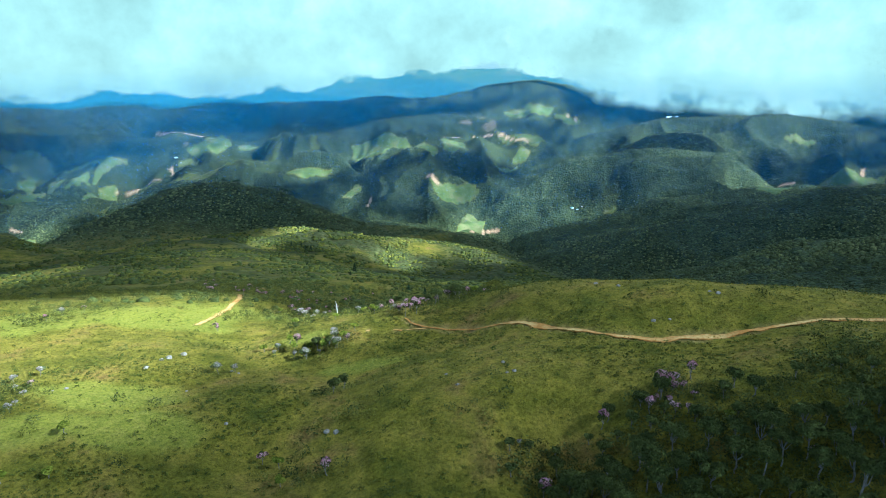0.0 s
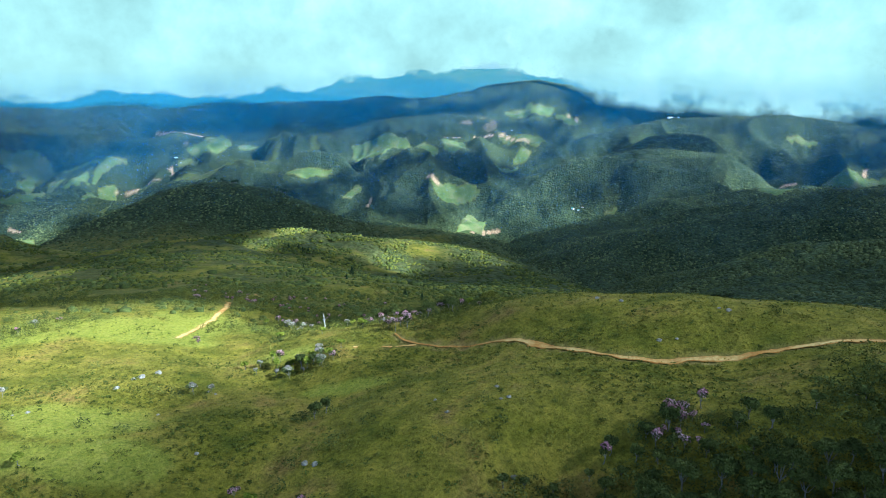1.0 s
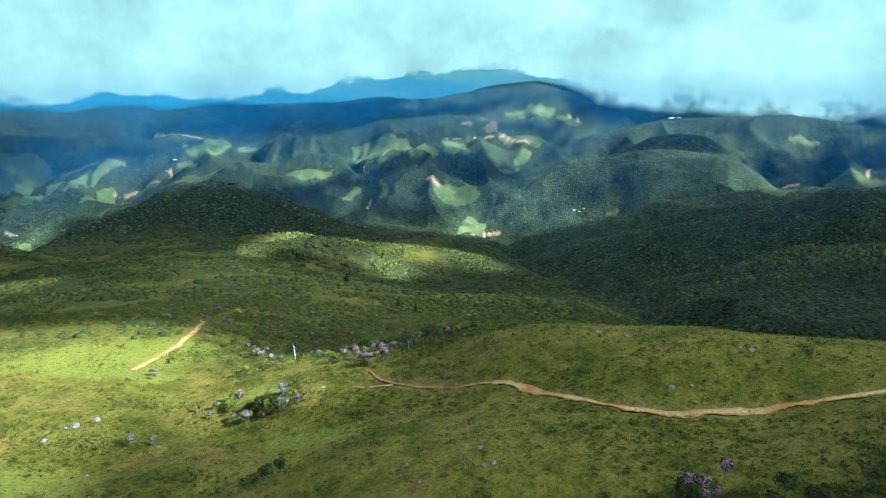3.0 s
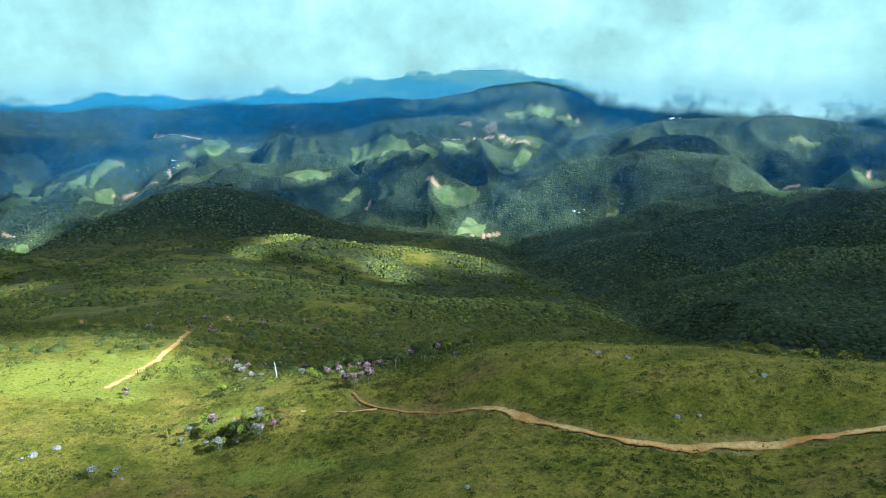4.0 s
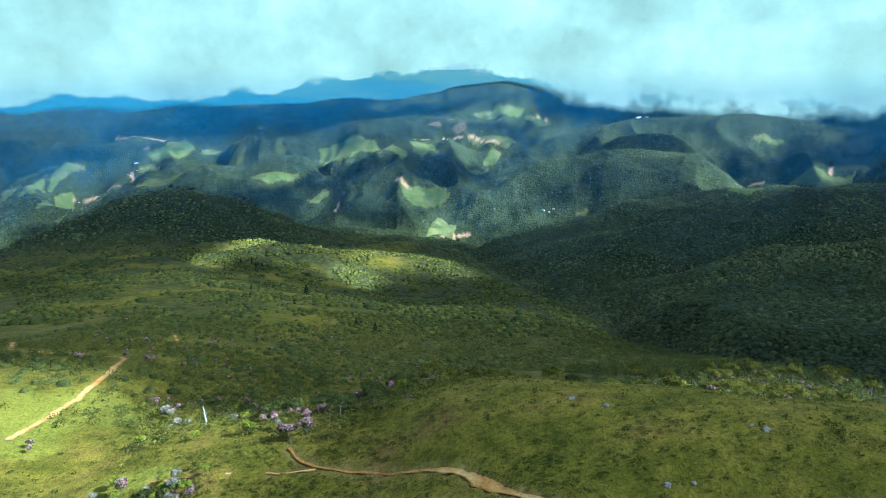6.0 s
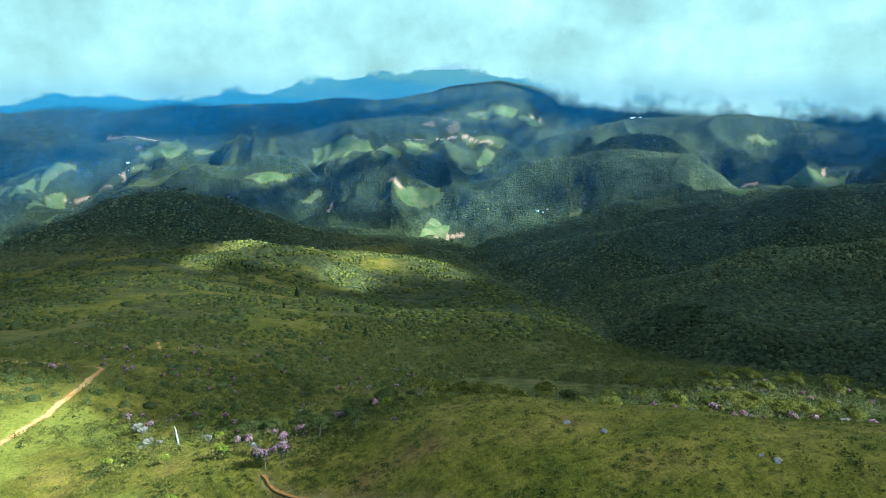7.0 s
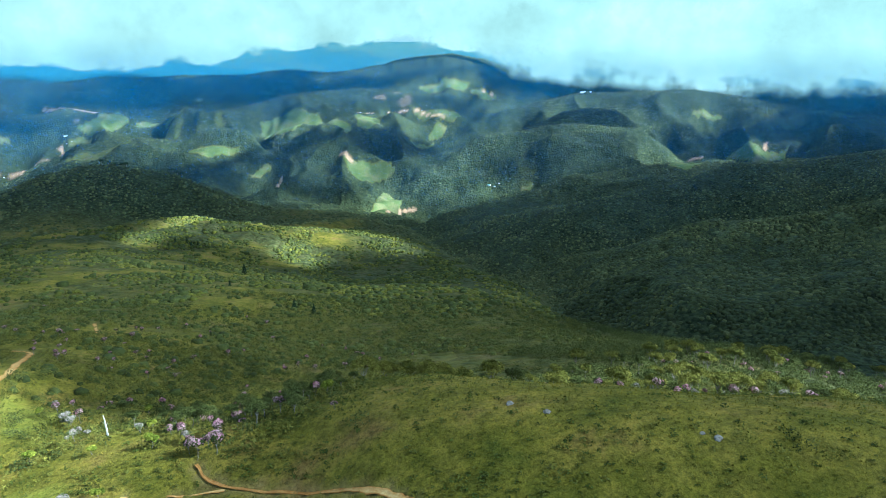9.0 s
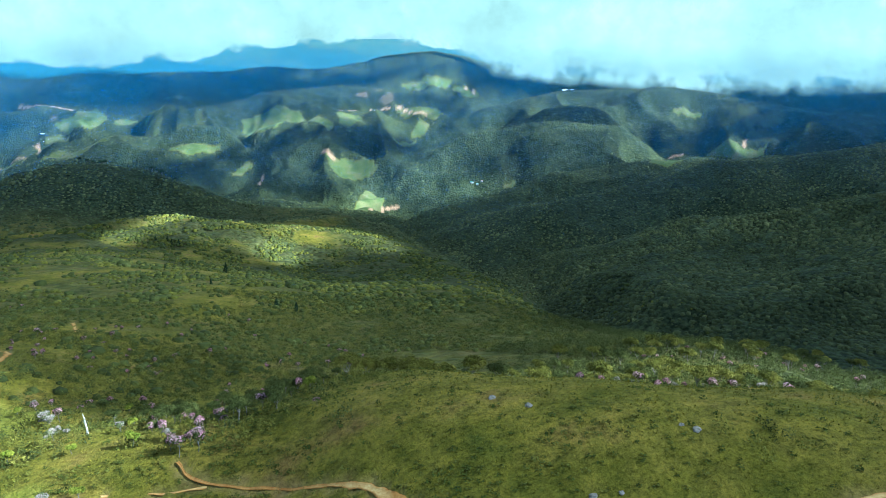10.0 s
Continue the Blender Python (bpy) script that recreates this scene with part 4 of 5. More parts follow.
sx, sy = scatter(-240, 260, 72, 300, 2.5, lambda x, y: scrub_at(x, y) * (1 - 0.8 * blob_at(x, y, [(48, 142, 42, 19)])) * ~((y > 214) & (x > 40)))
half = rng.rand(len(sx)) < 0.6
bushes("scrub", sx[half], sy[half], (0.6, 1.6), SCRUB, 44, "dense low green scrub on the grassy slopes", "bushes", 0.17)
bushes("scrub", sx[~half], sy[~half], (0.6, 1.6), TREE_LEAF, 44, "dark low shrubs among the grassy slopes", "bushes", 0.17)
off_trail = lambda x, y: smooth(np.minimum.reduce([line_distance(l, x, y) for l, _ in TRAILS]), 1.8, 2.6)
sx, sy = scatter(5, 110, 66, 110, 1.7, lambda x, y: 0.9 * blob_at(x, y, THICKETS))
bushes("scrub", sx, sy, (0.9, 2.0), TREE_LEAF, 40, "dark tangled thicket filling the wooded hollow", "bushes", 0.2, tall=(0.9, 1.5))
sx, sy = scatter(-330, 140, 192, 440, 2.6, lambda x, y: 0.94 * smooth(rough(x, y, 30, 4, 78), -0.28, 0.06) * smooth(y, 192, 225) * (x < 66 + 0.16 * y) * open_at(x, y) * off_trail(x, y))
half = rng.rand(len(sx)) < 0.6
canopy("scrub", sx[~half], sy[~half], (0.6, 1.6), TREE_LEAF, "dark inner leaves of the shrubs behind the knoll", "bushes", (0.7, 1.1), 2, 5)
bushes("scrub", sx[half], sy[half], (0.8, 1.9), SCRUB, 28, "green shrubs crowding the slope behind the knoll", "bushes", 0.20)
bushes("scrub", sx[~half], sy[~half], (0.9, 2.2), TREE_LEAF, 28, "dark green shrubs crowding the slope behind the knoll", "bushes", 0.20)
sx, sy = scatter(-40, 135, 196, 440, 3.3, lambda x, y: 0.85 * (x < 66 + 0.16 * y) * (open_at(x, y) | (y < 270)) * (y > rim_line(x) + 12) * off_trail(x, y))
bushes("scrub", sx, sy, (0.9, 2.0), TREE_LEAF, 26, "dark green shrubs in the dip behind the knoll", "bushes", 0.21)
sx, sy = scatter(5, 330, 208, 440, 3.9, lambda x, y: 0.97 * np.maximum(smooth(x - 60 - 0.16 * y, 0, 30), y < 290) * (open_at(x, y) | (y < 240)))
bushes("forest", sx, sy, (1.5, 3.0), TREE_LEAF, 100, "leafy forest filling the hollow behind the knoll", "forest", 0.24, tall=(0.9, 1.4))
sx, sy = scatter(-620, 300, 400, 1000, 3.9, lambda x, y: (0.95 * smooth(forest_at(x, y), 0.10, 0.45) * smooth(rough(x, y, 26, 3, 85), -0.35, 0.05) * (x < 60 + 0.16 * y) + 0.05) * open_at(x, y))
half = rng.rand(len(sx)) < 0.55
canopy("scrub", sx[half], sy[half], (0.9, 2.1), SCRUB, "green scrub covering the middle ridge", "bushes", (0.5, 0.95), 2, 6, 0.42)
canopy("scrub", sx[~half], sy[~half], (1.0, 2.5), TREE_LEAF, "dark rounded bushes dotted over the middle ridge", "bushes", (0.6, 1.1), 2, 6, 0.42)
sx, sy = scatter(60, 1000, 430, 1200, 4.2, lambda x, y: 0.97 * smooth(x - 60 - 0.16 * y, 0, 30) * open_at(x, y))
canopy("forest", sx, sy, (1.5, 2.9), CANOPY, "dense dark rainforest canopy on the steep slopes", "forest", (0.55, 0.95), 2, 6, 0.3, 0.2)
sx, sy = scatter(-1700, 1900, 1000, 2350, 7.4, lambda x, y: 0.95 * forest_at(x, y) * (1 - meadow_at(x, y)) * open_at(x, y))
canopy("forest", sx, sy, (1.7, 3.3), CANOPY, "dark forest covering the hills and ridges", "forest", (0.5, 0.9), 2, 4, 0.3, 0.2)
sx, sy = scatter(-2600, 3000, 2350, 3950, 11.5, lambda x, y: 0.93 * (1 - np.maximum(meadow_at(x, y), road_at(x, y))) * open_at(x, y))
canopy("forest", sx, sy, (2.2, 4.2), CANOPY, "distant forest over the valley hills", "forest", (0.5, 0.9), 2, 4, 0.3, 0.2)


def herbs():
    """Low dark herbs and dwarf shrubs between the tussocks, in drifts."""
    x, y = scatter(-150, 170, 74, 205, 1.05, lambda x, y: (0.16 + 0.6 * smooth(rough(x, y, 18, 4, 77), -0.05, 0.4)) * (1 - 0.9 * short_at(x, y)) * smooth(np.minimum.reduce([line_distance(l, x, y) for l, _ in TRAILS]), 0.9, 1.5) * open_at(x, y))
    return bushes("herbs", x, y, (0.22, 0.55), HERB, 8, "low dark green herbs and dwarf shrubs in the grass", "herbs", 0.19, tall=(0.35, 0.7), loose=0.3, up=0.75)


def tussocks():
    """Grass tussocks on the near slopes: each a few leaning blades."""
    x, y = scatter(-170, 190, 72, 215, 0.85, lambda x, y: 0.9 * (1 - 0.8 * scrub_at(x, y)) * (1 - 0.5 * short_at(x, y)) * smooth(np.minimum.reduce([line_distance(l, x, y) for l, _ in TRAILS]), 0.35, 0.9))
    n, k = len(x), 3
    base = np.stack([x, y, ground(x, y) - 0.03], -1)[:, None].repeat(k, 1)
    a = rng.uniform(0, 6.28, (n, k))
    out = np.stack([np.cos(a), np.sin(a), np.zeros_like(a)], -1)
    side = np.stack([-np.sin(a), np.cos(a), np.zeros_like(a)], -1)
    s = rng.uniform(0.14, 0.34, (n, 1, 1)) * rng.uniform(0.7, 1.2, (n, k, 1))
    tip = base + out * s * 0.8 + np.array([0, 0, 1.0]) * s
    v = np.stack([base - side * s * 0.28, base + side * s * 0.28, tip], 2).reshape(-1, 3)
    return tagged(sheet("grass", v, np.arange(len(v)).reshape(-1, 3), GRASS, {"short": np.repeat(short_at(x, y), k * 3)}, False), "tussocky yellow-green upland grass over the knolls", "grass", kind="stuff")


tussocks()
herbs()

# ---- things: trees, shrubs, boulders, houses ----
def part(name, verts, faces, mat, parent, label="", smooth_=False, attributes=None):
    ob = sheet(name, verts, faces, mat, attributes, smooth_)
    ob.parent = parent
    return tagged(ob, label)


def tube(path, radii, sides=6):
    """A tapered limb along the path: quads, open at the foot and closed to a point at the tip."""
    verts = []
    for k, (p, r) in enumerate(zip(path, radii)):
        a, b = path[max(k - 1, 0)], path[min(k + 1, len(path) - 1)]
        d = (Vector(b) - Vector(a)).normalized()
        u = d.cross(Vector((0.3, 1, 0.2))).normalized()
        v = d.cross(u)
        verts += [Vector(p) + (u * math.cos(2 * math.pi * s / sides) + v * math.sin(2 * math.pi * s / sides)) * r for s in range(sides)]
    return np.array([tuple(v) for v in verts]), lattice(len(path), sides, True)


def limb_path(start, end, wobble, n=5):
    start, end = Vector(start), Vector(end)
    out = []
    for k in range(n):
        f = k / (n - 1)
        q = start.lerp(end, f) + Vector(rng.normal(0, wobble, 3)) * math.sin(math.pi * f)
        q.z -= 0.12 * (end - start).length * math.sin(math.pi * f)
        out.append(q)
    return out


def leafy(heads, per, size, flat=0.7, inner=0.55):
    """Leaf clumps over several round heads (x, y, z, radius)."""
    pts, nrm, per, size = [], [], int(per * 1.6), size * 0.79
    for x, y, z, r in heads:
        d = rng.normal(0, 1, (per, 3))
        d[:, 2] = np.where(rng.rand(per) < 0.8, np.abs(d[:, 2]), d[:, 2])
        d /= np.linalg.norm(d, axis=1)[:, None]
        p = d * r * rng.uniform(inner, 1.08, (per, 1))
        p[:, 2] *= flat
        pts.append(p + np.array([x, y, z]))
        nrm.append(d)
    return cards(np.concatenate(pts), np.concatenate(nrm), size)


def heads_round(n, spread, z, r, lift=0.4):
    out = []
    for k in range(n):
        a, q = rng.uniform(0, 6.28), math.sqrt(rng.rand()) * spread
        out.append((q * math.cos(a), q * math.sin(a), z + rng.uniform(-0.5, 0.5) * lift + 0.25 * (spread - q), r * rng.uniform(0.75, 1.2)))
    return out


def tree(name, height, spread, heads, leaf_mat, per, size, label, category, flat=0.6, trunk=0.16, blossom=None, blossoms=0, bark=None, crown_name="crown", foot=0.0):
    """A trunk that forks to the heads of its crown, with leaf clumps and, if it flowers, blossoms on top."""
    root = tagged(new(name), label, category)
    fork = height * rng.uniform(0.35, 0.5)
    bark = bark or BARK
    p = limb_path((0, 0, -0.5 - foot), (rng.normal(0, 0.2), rng.normal(0, 0.2), fork), 0.12)
    v, f = tube(p, [trunk * 1.25, trunk * 1.05, trunk, trunk * 0.9, trunk * 0.8])
    part("trunk", v, f, bark, root, smooth_=True)
    hs = heads_round(heads, spread * 0.62, height * 0.82, spread * 0.48, height * 0.12)
    for x, y, z, r in hs[:6]:
        v, f = tube(limb_path(p[-1], (x * 0.85, y * 0.85, z - 0.1), 0.12, 4), [trunk * 0.65, trunk * 0.45, trunk * 0.3, trunk * 0.12], 5)
        part("limb", v, f, bark, root, smooth_=True)
    v, f = leafy(hs, per, size, flat)
    part(crown_name, v, f, leaf_mat, root, attributes={"tone": np.repeat(rng.rand(len(hs)), int(per * 1.6) * 3)})
    if blossom:
        top = [(x, y, z + 0.12 * r, r * 1.02) for x, y, z, r in hs[: max(2, int(heads * 0.8))]]
        v, f = leafy(top, blossoms, size * 0.8, flat, 0.9)
        part("blossom", v, f, blossom, root, attributes={"tone": np.repeat(rng.rand(len(top)), int(blossoms * 1.6) * 3)})
    return root


def placed(x, y, scale=1.0, sink=0.0, yaw=None):
    z = float(ground(np.array([x]), np.array([y]))[0]) - sink
    return Matrix.LocRotScale((x, y, z), Euler((0, 0, rng.uniform(0, 6.28) if yaw is None else yaw)), (scale, scale, scale * rng.uniform(0.9, 1.1)))


def plant(kinds, places, group, scale=(0.85, 1.2), sink=0.0):
    """Copies of the kinds, in turn by chance, at the places; the kinds themselves take the first ones."""
    for k, (x, y) in enumerate(places):
        src = kinds[k % len(kinds)] if k < len(kinds) else kinds[rng.randint(len(kinds))]
        m = placed(x, y, rng.uniform(*scale), sink)
        if k < len(kinds):
            src.matrix_basis = m
            tagged(src, group=group)
        else:
            tagged(copy_thing(src, m), group=group)


def scattered(places, n, gap):
    """n places by chance inside the ovals, no two nearer than gap."""
    out = []
    for _ in range(n * 60):
        cx, cy, rx, ry = places[rng.randint(len(places))]
        a, q = rng.uniform(0, 6.28), math.sqrt(rng.rand())
        x, y = cx + rx * q * math.cos(a), cy + ry * q * math.sin(a)
        if all(math.hypot(x - u, y - v) > gap for u, v in out):
            out.append((x, y))
        if len(out) == n:
            break
    return out


# the wooded hollow below the knoll: umbrella-crowned trees with pale stems
umbrella = [tree("forest_tree", h, s, n, TREE_LEAF, 150, 0.20, "slender forest tree with pale stems and an umbrella crown", "tree", 0.5, 0.13) for h, s, n in ((6.5, 2.9, 9), (5.6, 2.3, 7), (7.4, 3.4, 10), (5.0, 2.0, 6))]
bushy = [tree("bushy_tree", h, s, n, TREE_LEAF, 140, 0.20, "small dark green bushy tree in the thicket", "tree", 0.85, 0.12) for h, s, n in ((4.4, 2.0, 8), (3.6, 1.7, 6), (5.0, 2.2, 9))]
hollow = scattered([(52, 79, 32, 8), (30, 83, 14, 6), (68, 80, 20, 8)], 85, 2.9)
thick = scattered([(-6, 172, 12, 9), (0, 163, 7, 6), (-18, 180, 14, 10), (6, 180, 10, 8)], 46, 2.6)
fringe = [(-28, 142.5), (-25, 141.5), (-31, 143), (-20, 115), (-18, 117)] + scattered([(50, 92, 30, 5), (34, 94, 14, 4), (74, 92, 16, 6), (16, 91, 7, 4)], 40, 2.4)
plant(umbrella, [p for k, p in enumerate(hollow) if k % 2 == 0], "trees in the wooded hollow", (0.8, 1.15))
plant(bushy, [p for k, p in enumerate(hollow) if k % 2], "bushes in the wooded hollow", (0.8, 1.25))
plant([copy_thing(b, b.matrix_basis) for b in bushy], thick, "bushy trees beside the knoll", (0.55, 0.9))
low_bush = [tree("low_bush", h, s, n, TREE_LEAF, 110, 0.18, "low dark green bush at the thicket's edge", "bush", 0.85, 0.08) for h, s, n in ((2.2, 1.3, 6), (1.8, 1.0, 5))]
plant(low_bush, fringe, "low bushes round the hollow", (0.8, 1.25))
rim = scattered([(15, 190, 26, 6), (55, 184, 36, 6), (100, 184, 30, 8), (110, 238, 50, 12), (145, 245, 36, 12), (50, 212, 50, 12)], 110, 3.4)
rim_tree = [tree("rim_tree", h, s, n, m, 170, 0.21, lab, "tree", 0.6, 0.14) for h, s, n, m, lab in (
    (6.5, 3.2, 9, SCRUB, "round-headed green tree behind the grassy knoll"), (5.5, 2.7, 8, TREE_LEAF, "dark green tree behind the grassy knoll"), (5.8, 2.8, 8, SCRUB, "fresh green tree behind the grassy knoll"))]
plant(rim_tree, rim, "trees behind the knoll", (0.75, 1.05))
silver = [tree("silver_tree", h, s, n, GREY_LEAF, 160, 0.20, "pale silver-leaved tree among green trees", "tree", 0.6, 0.12) for h, s, n in ((5.5, 2.5, 7), (4.6, 2.1, 6))]
plant(silver, [(46, 184), (36, 182), (28, 190), (53, 188), (58, 183), (70, 181), (78, 186), (86, 180), (96, 183), (108, 182), (18, 192), (40, 192), (66, 190), (90, 190), (82, 228), (98, 232), (134, 236), (104, 240), (112, 246), (128, 243), (30, 186), (90, 238), (62, 184), (120, 250)], "silver-leaved trees", (0.5, 0.8))

# flowering shrubs
purple = [tree("flowering_shrub", h, s, n, TREE_LEAF, 60, 0.24, "shrub covered in purple blossom with thin grey stems", "flowering shrub", 0.8, 0.07, BLOSSOM, 38) for h, s, n in ((3.4, 1.5, 6), (2.8, 1.25, 5), (3.8, 1.7, 7))]
PURPLE = [(-28.5, 96.9), (-16.9, 90.2), (14.5, 86), (33.2, 97.3), (35.6, 97.5), (37.1, 93.8), (24.5, 96), (-59.1, 167.6), (-8.9, 151.6), (-101.5, 164.5), (-98.2, 176.8), (-77.4, 118), (50.6, 82.8), (39.9, 101.1), (-60.2, 169.9), (-8.1, 154.5), (-15.7, 162.6), (-19.3, 183.4), (-5.6, 163.2), (-10.5, 153.5), (-6.4, 152), (-11, 156.5), (-7, 157.5), (-13, 159), (-4, 159.5), (-9, 162), (1, 164), (-2, 169), (-12, 168), (-18, 172), (-8, 174), (6, 172)]
PURPLE += [(-21, 140.3), (-33.7, 146.7), (-13, 277.3), (-14.8, 286.3), (-136.7, 386), (-140.5, 384), (-68.5, 309.9), (-31.8, 364.7), (-41.9, 373.5), (31.7, 308.8), (9.9, 156.6), (54, 167), (58, 168), (66, 170), (43, 177), (116, 244), (140, 240), (4, 182), (-71, 313), (-76, 306), (-64, 316), (150, 215), (158, 222), (142, 226), (48, 180), (74, 178), (84, 176), (96, 178), (104, 180), (112, 236), (122, 234), (132, 232), (30, 196), (12, 198), (-30, 204), (-52, 236), (-20, 248), (-44, 262), (-70, 280), (-88, 292), (-34, 290), (0, 266), (14, 284), (-110, 300), (-58, 330), (-24, 330)]
PURPLE += [(32, 95.5), (34.5, 95.8), (36, 99), (38.5, 96), (35, 93.8), (37.5, 98.4), (34, 99)]
PURPLE += scattered([(-25, 196, 26, 14), (-60, 280, 50, 24), (-20, 300, 40, 40), (100, 178, 30, 5), (-50, 245, 50, 10), (120, 232, 36, 12)], 75, 3.0)
plant(purple, PURPLE, "purple flowering shrubs", (0.6, 1.0))
pale = [tree("pale_shrub", h, s, n, GREY_LEAF, 70, 0.22, "grey-leaved shrub with whitish pink blossom", "flowering shrub", 0.8, 0.06, PALE_BLOSSOM, 60) for h, s, n in ((2.6, 1.3, 6), (2.1, 1.0, 5))]
PALE = [(-23, 139), (-29, 145), (-33, 141), (-25, 146), (-38, 147), (-75, 112), (-79, 116), (-74, 108), (-33.2, 169.6), (-35, 171.5), (-31.5, 171), (-41.5, 184.5), (-39.5, 183), (-101, 170.7), (-73.6, 105.4), (-35.7, 177.5), (-27.1, 139.6), (-37.8, 142.9), (-51.7, 204.1), (-40.9, 184), (-82, 120), (-79, 124), (-24, 143), (-30, 139), (-22, 168), (-12, 158), (62, 170), (72, 168), (92, 172), (11.9, 93.9), (-42.9, 130.2), (-46, 129)]
plant(pale, PALE, "pale flowering shrubs", (0.6, 1.0))
lime = [tree("lime_shrub", h, s, n, LIME_LEAF, 90, 0.24, "bright yellow-green leafy shrub", "shrub", 0.8, 0.06) for h, s, n in ((2.2, 1.1, 5), (1.6, 0.8, 4))]
LIME = [(-30, 140), (-22, 142), (-26, 144), (-34, 145), (-20, 145), (-36, 150), (-25.5, 95), (-24, 90), (-26.5, 141), (-23.5, 139.5), (-30, 143.5), (-41, 146), (-27, 161), (-17, 158), (-38, 165), (-60, 98), (-57, 88), (-63, 86), (8, 171), (-21, 171), (88, 211), (66, 207), (-48, 190), (-12, 186), (-30, 196), (26, 88), (42, 91)]
plant(lime, LIME, "yellow-green shrubs", (0.8, 1.2))


def conifer(height, spread, label):
    root = tagged(new("conifer"), label, "tree")
    v, f = tube([(0, 0, -0.5), (0, 0, height * 0.5), (0.05, 0, height * 0.98)], [0.2, 0.12, 0.03], 6)
    part("trunk", v, f, BARK, root, smooth_=True)
    n = 900
    z = rng.uniform(0.08, 1.0, n)
    r = spread * (1 - z) ** 0.8 * rng.uniform(0.5, 1.1, n)
    a = rng.uniform(0, 6.28, n)
    p = np.stack([r * np.cos(a), r * np.sin(a), z * height - 0.15 * r], -1)
    v, f = cards(p, np.stack([np.cos(a), np.sin(a), np.full(n, 0.5)], -1), 0.34)
    part("crown", v, f, PINE_LEAF, root, attributes={"tone": np.repeat(rng.rand(n), 3)})
    return root


pines = [conifer(9.5, 2.4, "dark pointed conifer standing out of the scrub"), conifer(7.5, 2.1, "dark pointed conifer standing out of the scrub")]
plant(pines, [(-85, 611), (-22.7, 400), (-12.6, 396), (-401, 650), (-172, 738), (-155, 729), (-162, 742), (-68, 468), (-150, 735), (-395, 660), (-118, 560)], "conifers on the ridge", (0.6, 0.95))
crest = [tree("summit_tree", 12, 4.5, 8, PINE_LEAF, 110, 0.8, "dark broad tree on the hill's summit", "tree", 0.7, 0.3)]
plant(crest, [(-458 + 7 * k + 3 * (k % 3), 1392 + 2 * (k % 4)) for k in range(5)] + [(-356 + 8 * k, 1403) for k in range(4)] + [(-470, 1390), (-432, 1397)], "trees on the dark hill's summit", (0.8, 1.2), 3.5)


# bare and dead trees
def dead_tree():
    root = tagged(new("dead_tree"), "bleached leaning dead tree trunk in the scrub", "dead tree")
    p = [Vector((0, 0, -0.4)), Vector((0.1, 0, 1.0)), Vector((-0.25, 0.1, 2.0)), Vector((-0.15, 0, 3.0)), Vector((-0.6, 0.1, 3.9))]
    v, f = tube(p, [0.2, 0.17, 0.15, 0.11, 0.05], 7)
    part("trunk", v, f, DEAD_WOOD, root, smooth_=True)
    for k, end in ((2, (0.5, 0.2, 2.8)), (3, (0.35, -0.3, 3.7)), (2, (-0.9, -0.1, 2.7))):
        v, f = tube(limb_path(p[k], end, 0.06, 4), [0.08, 0.06, 0.04, 0.01], 5)
        part("limb", v, f, DEAD_WOOD, root, smooth_=True)
    return root


dead = dead_tree()
plant([dead], [(-28, 170), (38.7, 188)], "dead trees", (0.9, 1.05))


# ---- boulders ----
def boulder(seed, label):
    bm = bmesh.new()
    bmesh.ops.create_icosphere(bm, subdivisions=3, radius=1)
    for v in bm.verts:
        n = noise.noise(v.co * 1.1 + Vector((seed, 0, 0))) * 0.45 + noise.noise(v.co * 3 + Vector((0, seed, 0))) * 0.14
        v.co *= 1 + n
        v.co.z = max(v.co.z * 0.75, -0.35)
    me = bpy.data.meshes.new("boulder")
    bm.to_mesh(me)
    bm.free()
    me.materials.append(ROCK)
    return tagged(new("boulder", me), label, "boulder")


stones = [boulder(s, "weathered grey boulder lying in the grass") for s in (1.3, 4.1, 7.7)]
STONES = [(-57.7, 133.5), (-55.8, 136.8), (-60.3, 128.5), (-49.2, 120.5), (59.4, 97.3), (0.7, 110.5), (-71.7, 115.1), (-43.8, 131.1), (-17.3, 101.1), (12.3, 108.5), (10.7, 112.6), (2.6, 106), (-36.8, 105.4), (53.4, 131.4), (54.7, 130.2), (33.6, 145), (43.5, 124.3), (40.4, 124.5), (37.6, 141.3), (-42, 130), (-19, 101.8), (11, 108), (-70, 116.5), (-58.6, 132.2)]
plant(stones, STONES, "boulders in the grass", (0.4, 0.75), 0.05)


# ---- farmhouses in the valley ----
def box(x0, x1, y0, y1, z0, z1):
    v = np.array([(x, y, z) for z in (z0, z1) for y in (y0, y1) for x in (x0, x1)], float)
    return v, np.array([(0, 2, 3, 1), (4, 5, 7, 6), (0, 1, 5, 4), (2, 6, 7, 3), (1, 3, 7, 5), (0, 4, 6, 2)])


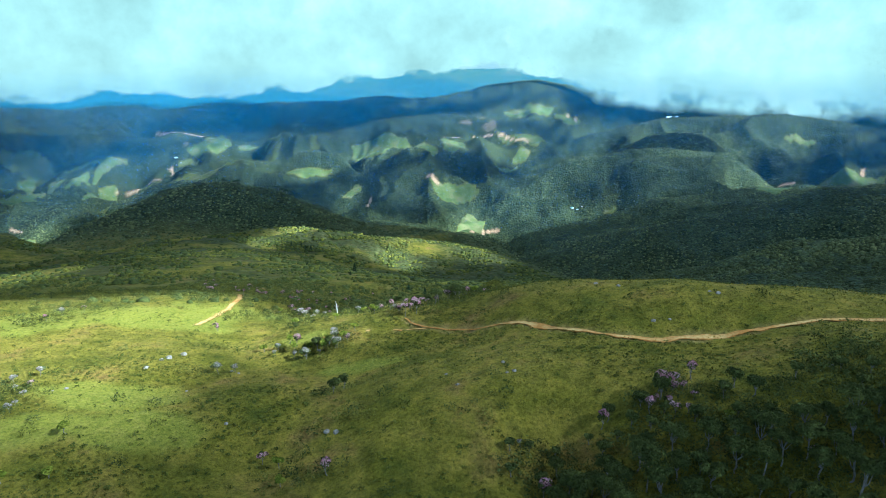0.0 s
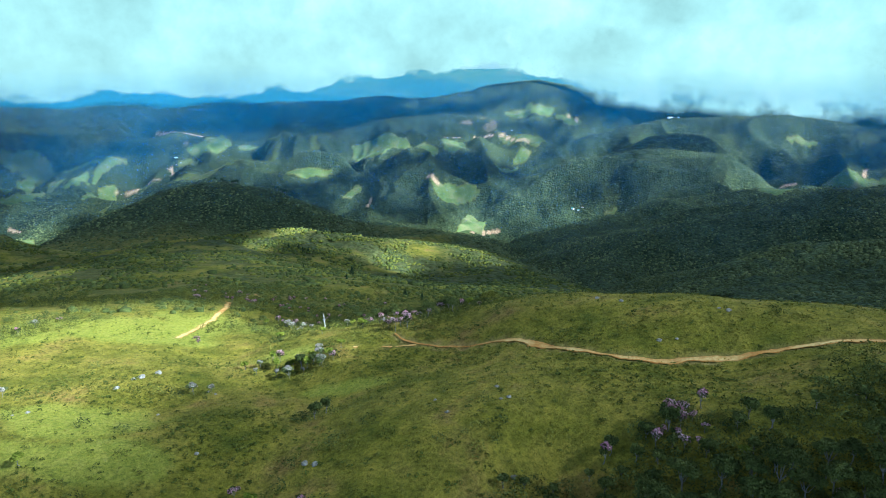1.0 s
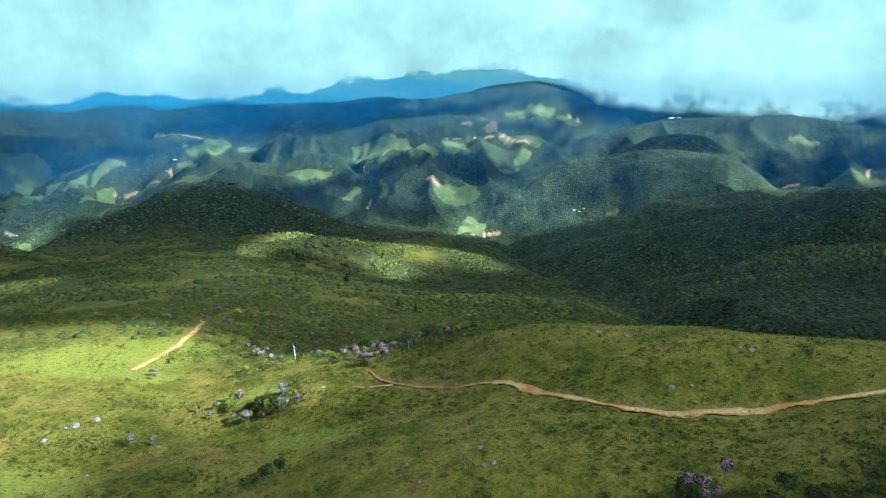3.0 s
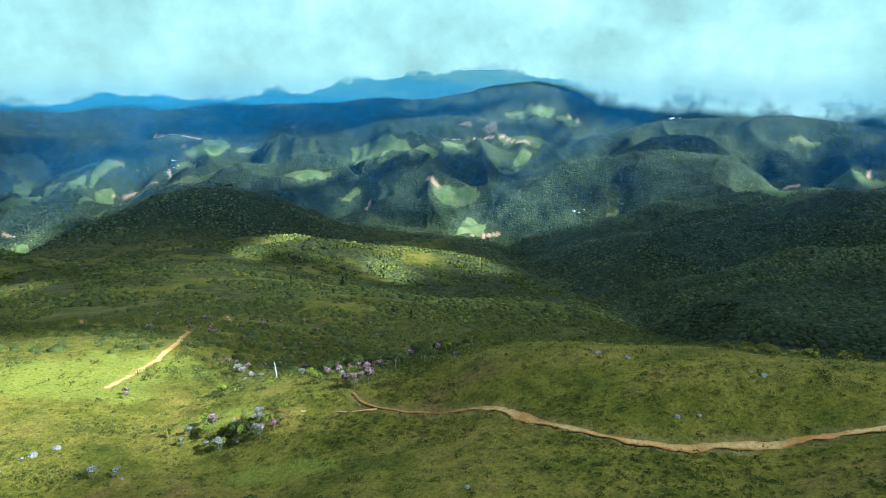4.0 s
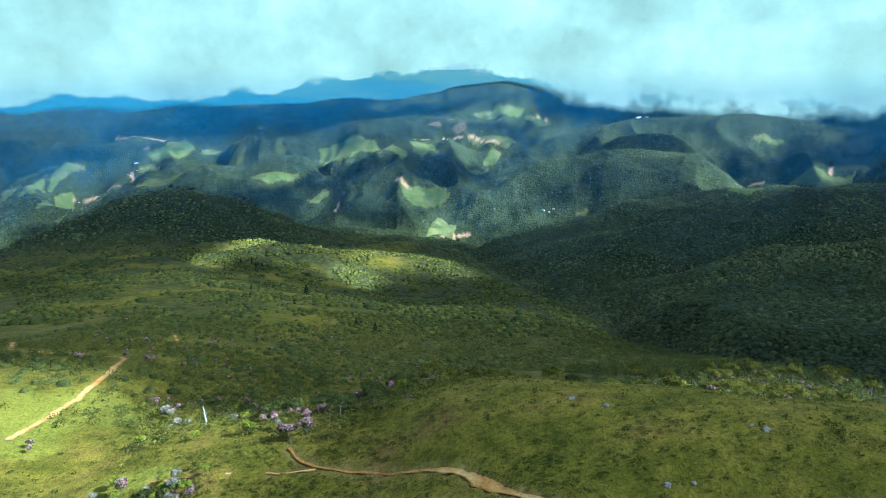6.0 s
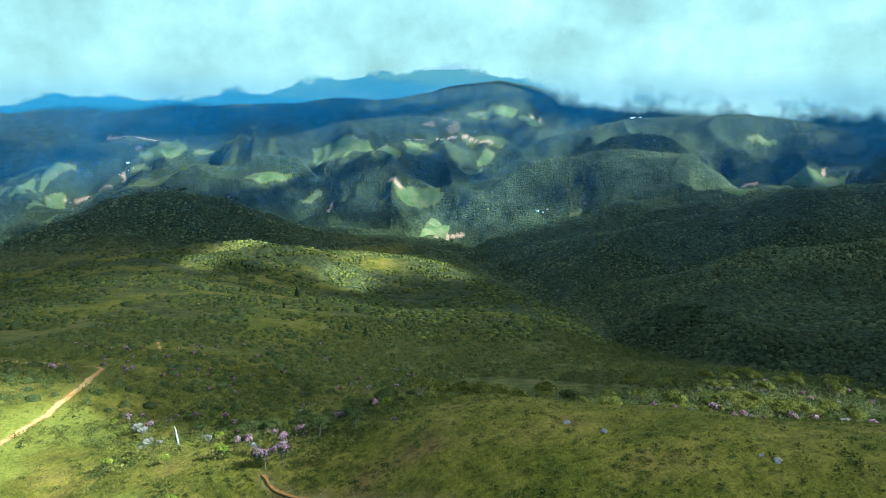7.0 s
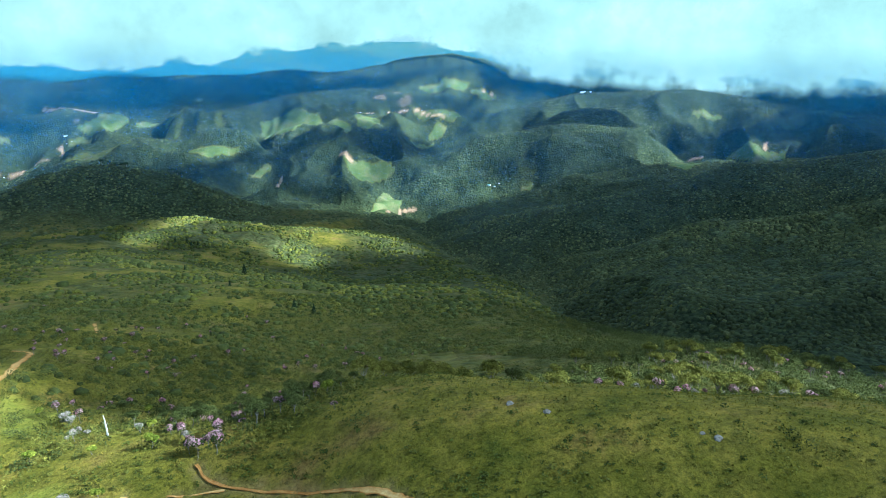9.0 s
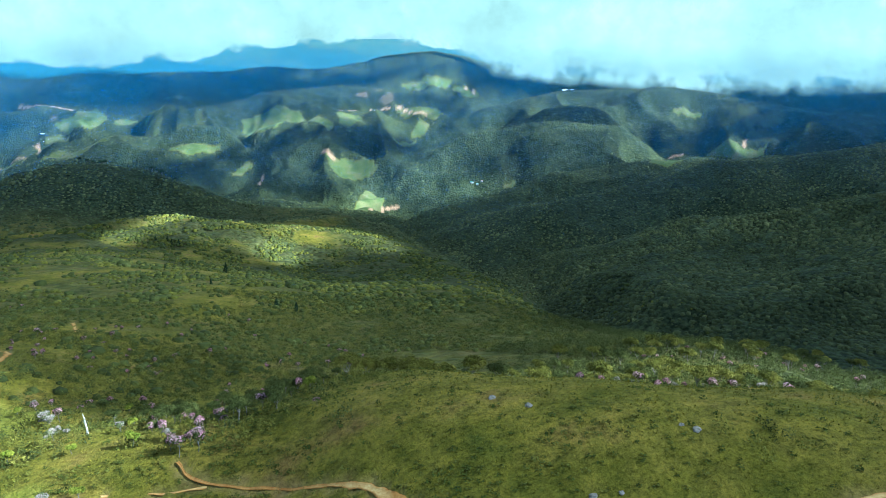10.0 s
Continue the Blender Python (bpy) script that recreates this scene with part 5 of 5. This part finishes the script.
def house(name, w, d, h, roof_mat, label, category="house"):
    """A gabled house: four walls in one shell, a roof of two slopes with eaves, door and windows."""
    root = tagged(new(name), label, category)
    r = h + 0.32 * d
    v = np.array([(-w, -d, -3), (w, -d, -3), (w, d, -3), (-w, d, -3), (-w, -d, h), (w, -d, h), (w, d, h), (-w, d, h), (-w, 0, r), (w, 0, r)], float)
    bm = bmesh.new()
    bv = [bm.verts.new(q) for q in v]
    for face in ((0, 1, 5, 4), (2, 3, 7, 6), (1, 2, 6, 9, 5), (3, 0, 4, 8, 7)):
        bm.faces.new([bv[i] for i in face])
    me = bpy.data.meshes.new("wall")
    bm.to_mesh(me)
    bm.free()
    me.materials.append(PLASTER)
    wall = new("wall", me)
    wall.parent = root
    for s in (-1, 1):
        e = 0.6
        v = np.array([(-w - e, s * (d + e), h - 0.32 * e), (w + e, s * (d + e), h - 0.32 * e), (w + e, 0, r + 0.02), (-w - e, 0, r + 0.02)])
        v = np.concatenate([v, v + np.array([0, 0, 0.25])])
        part("roof", v, np.array([(0, 1, 2, 3), (4, 7, 6, 5), (0, 4, 5, 1), (1, 5, 6, 2), (2, 6, 7, 3), (3, 7, 4, 0)]), roof_mat, root)
    for k in (-0.62, 0.2, 0.62):
        part("window", *box(k * w - 0.6, k * w + 0.6, -d - 0.05, -d + 0.05, h * 0.35, h * 0.75), DARK_GLASS, root)
    part("door", *box(-0.25 * w - 0.5, -0.25 * w + 0.5, -d - 0.06, -d + 0.05, 0, 2.1), BARK, root)
    return root


farm = house("farmhouse", 7, 4.5, 3.4, TILE, "white farmhouse with a clay tile roof in the valley")
green = house("farmhouse", 8, 5, 3.6, GREEN_TIN, "white farmhouse with a green tin roof by the forest")
barn = house("barn", 18, 7, 4.2, TIN, "long pale tin-roofed barn on the far hills", "barn")
plant([farm], [(510, 2554), (-1257, 3116), (-1277, 1975), (-1253, 1962), (-2, 3267), (41, 3355), (139, 3155), (205, 3369), (286, 3353), (-1406, 2922), (-1271, 3105), (-1237, 3129), (-1220, 3141), (312, 3376), (1353, 3360), (661, 3600)], "farmhouses in the valley", (0.5, 0.7))
plant([green], [(472, 2553), (493, 2549)], "green-roofed farmhouses", (0.65, 0.8))
plant([barn], [(1092, 3440), (1130, 3446), (1640, 3480), (1700, 3484), (1780, 3470), (-1250, 3167)], "pale barns", (0.6, 0.85))
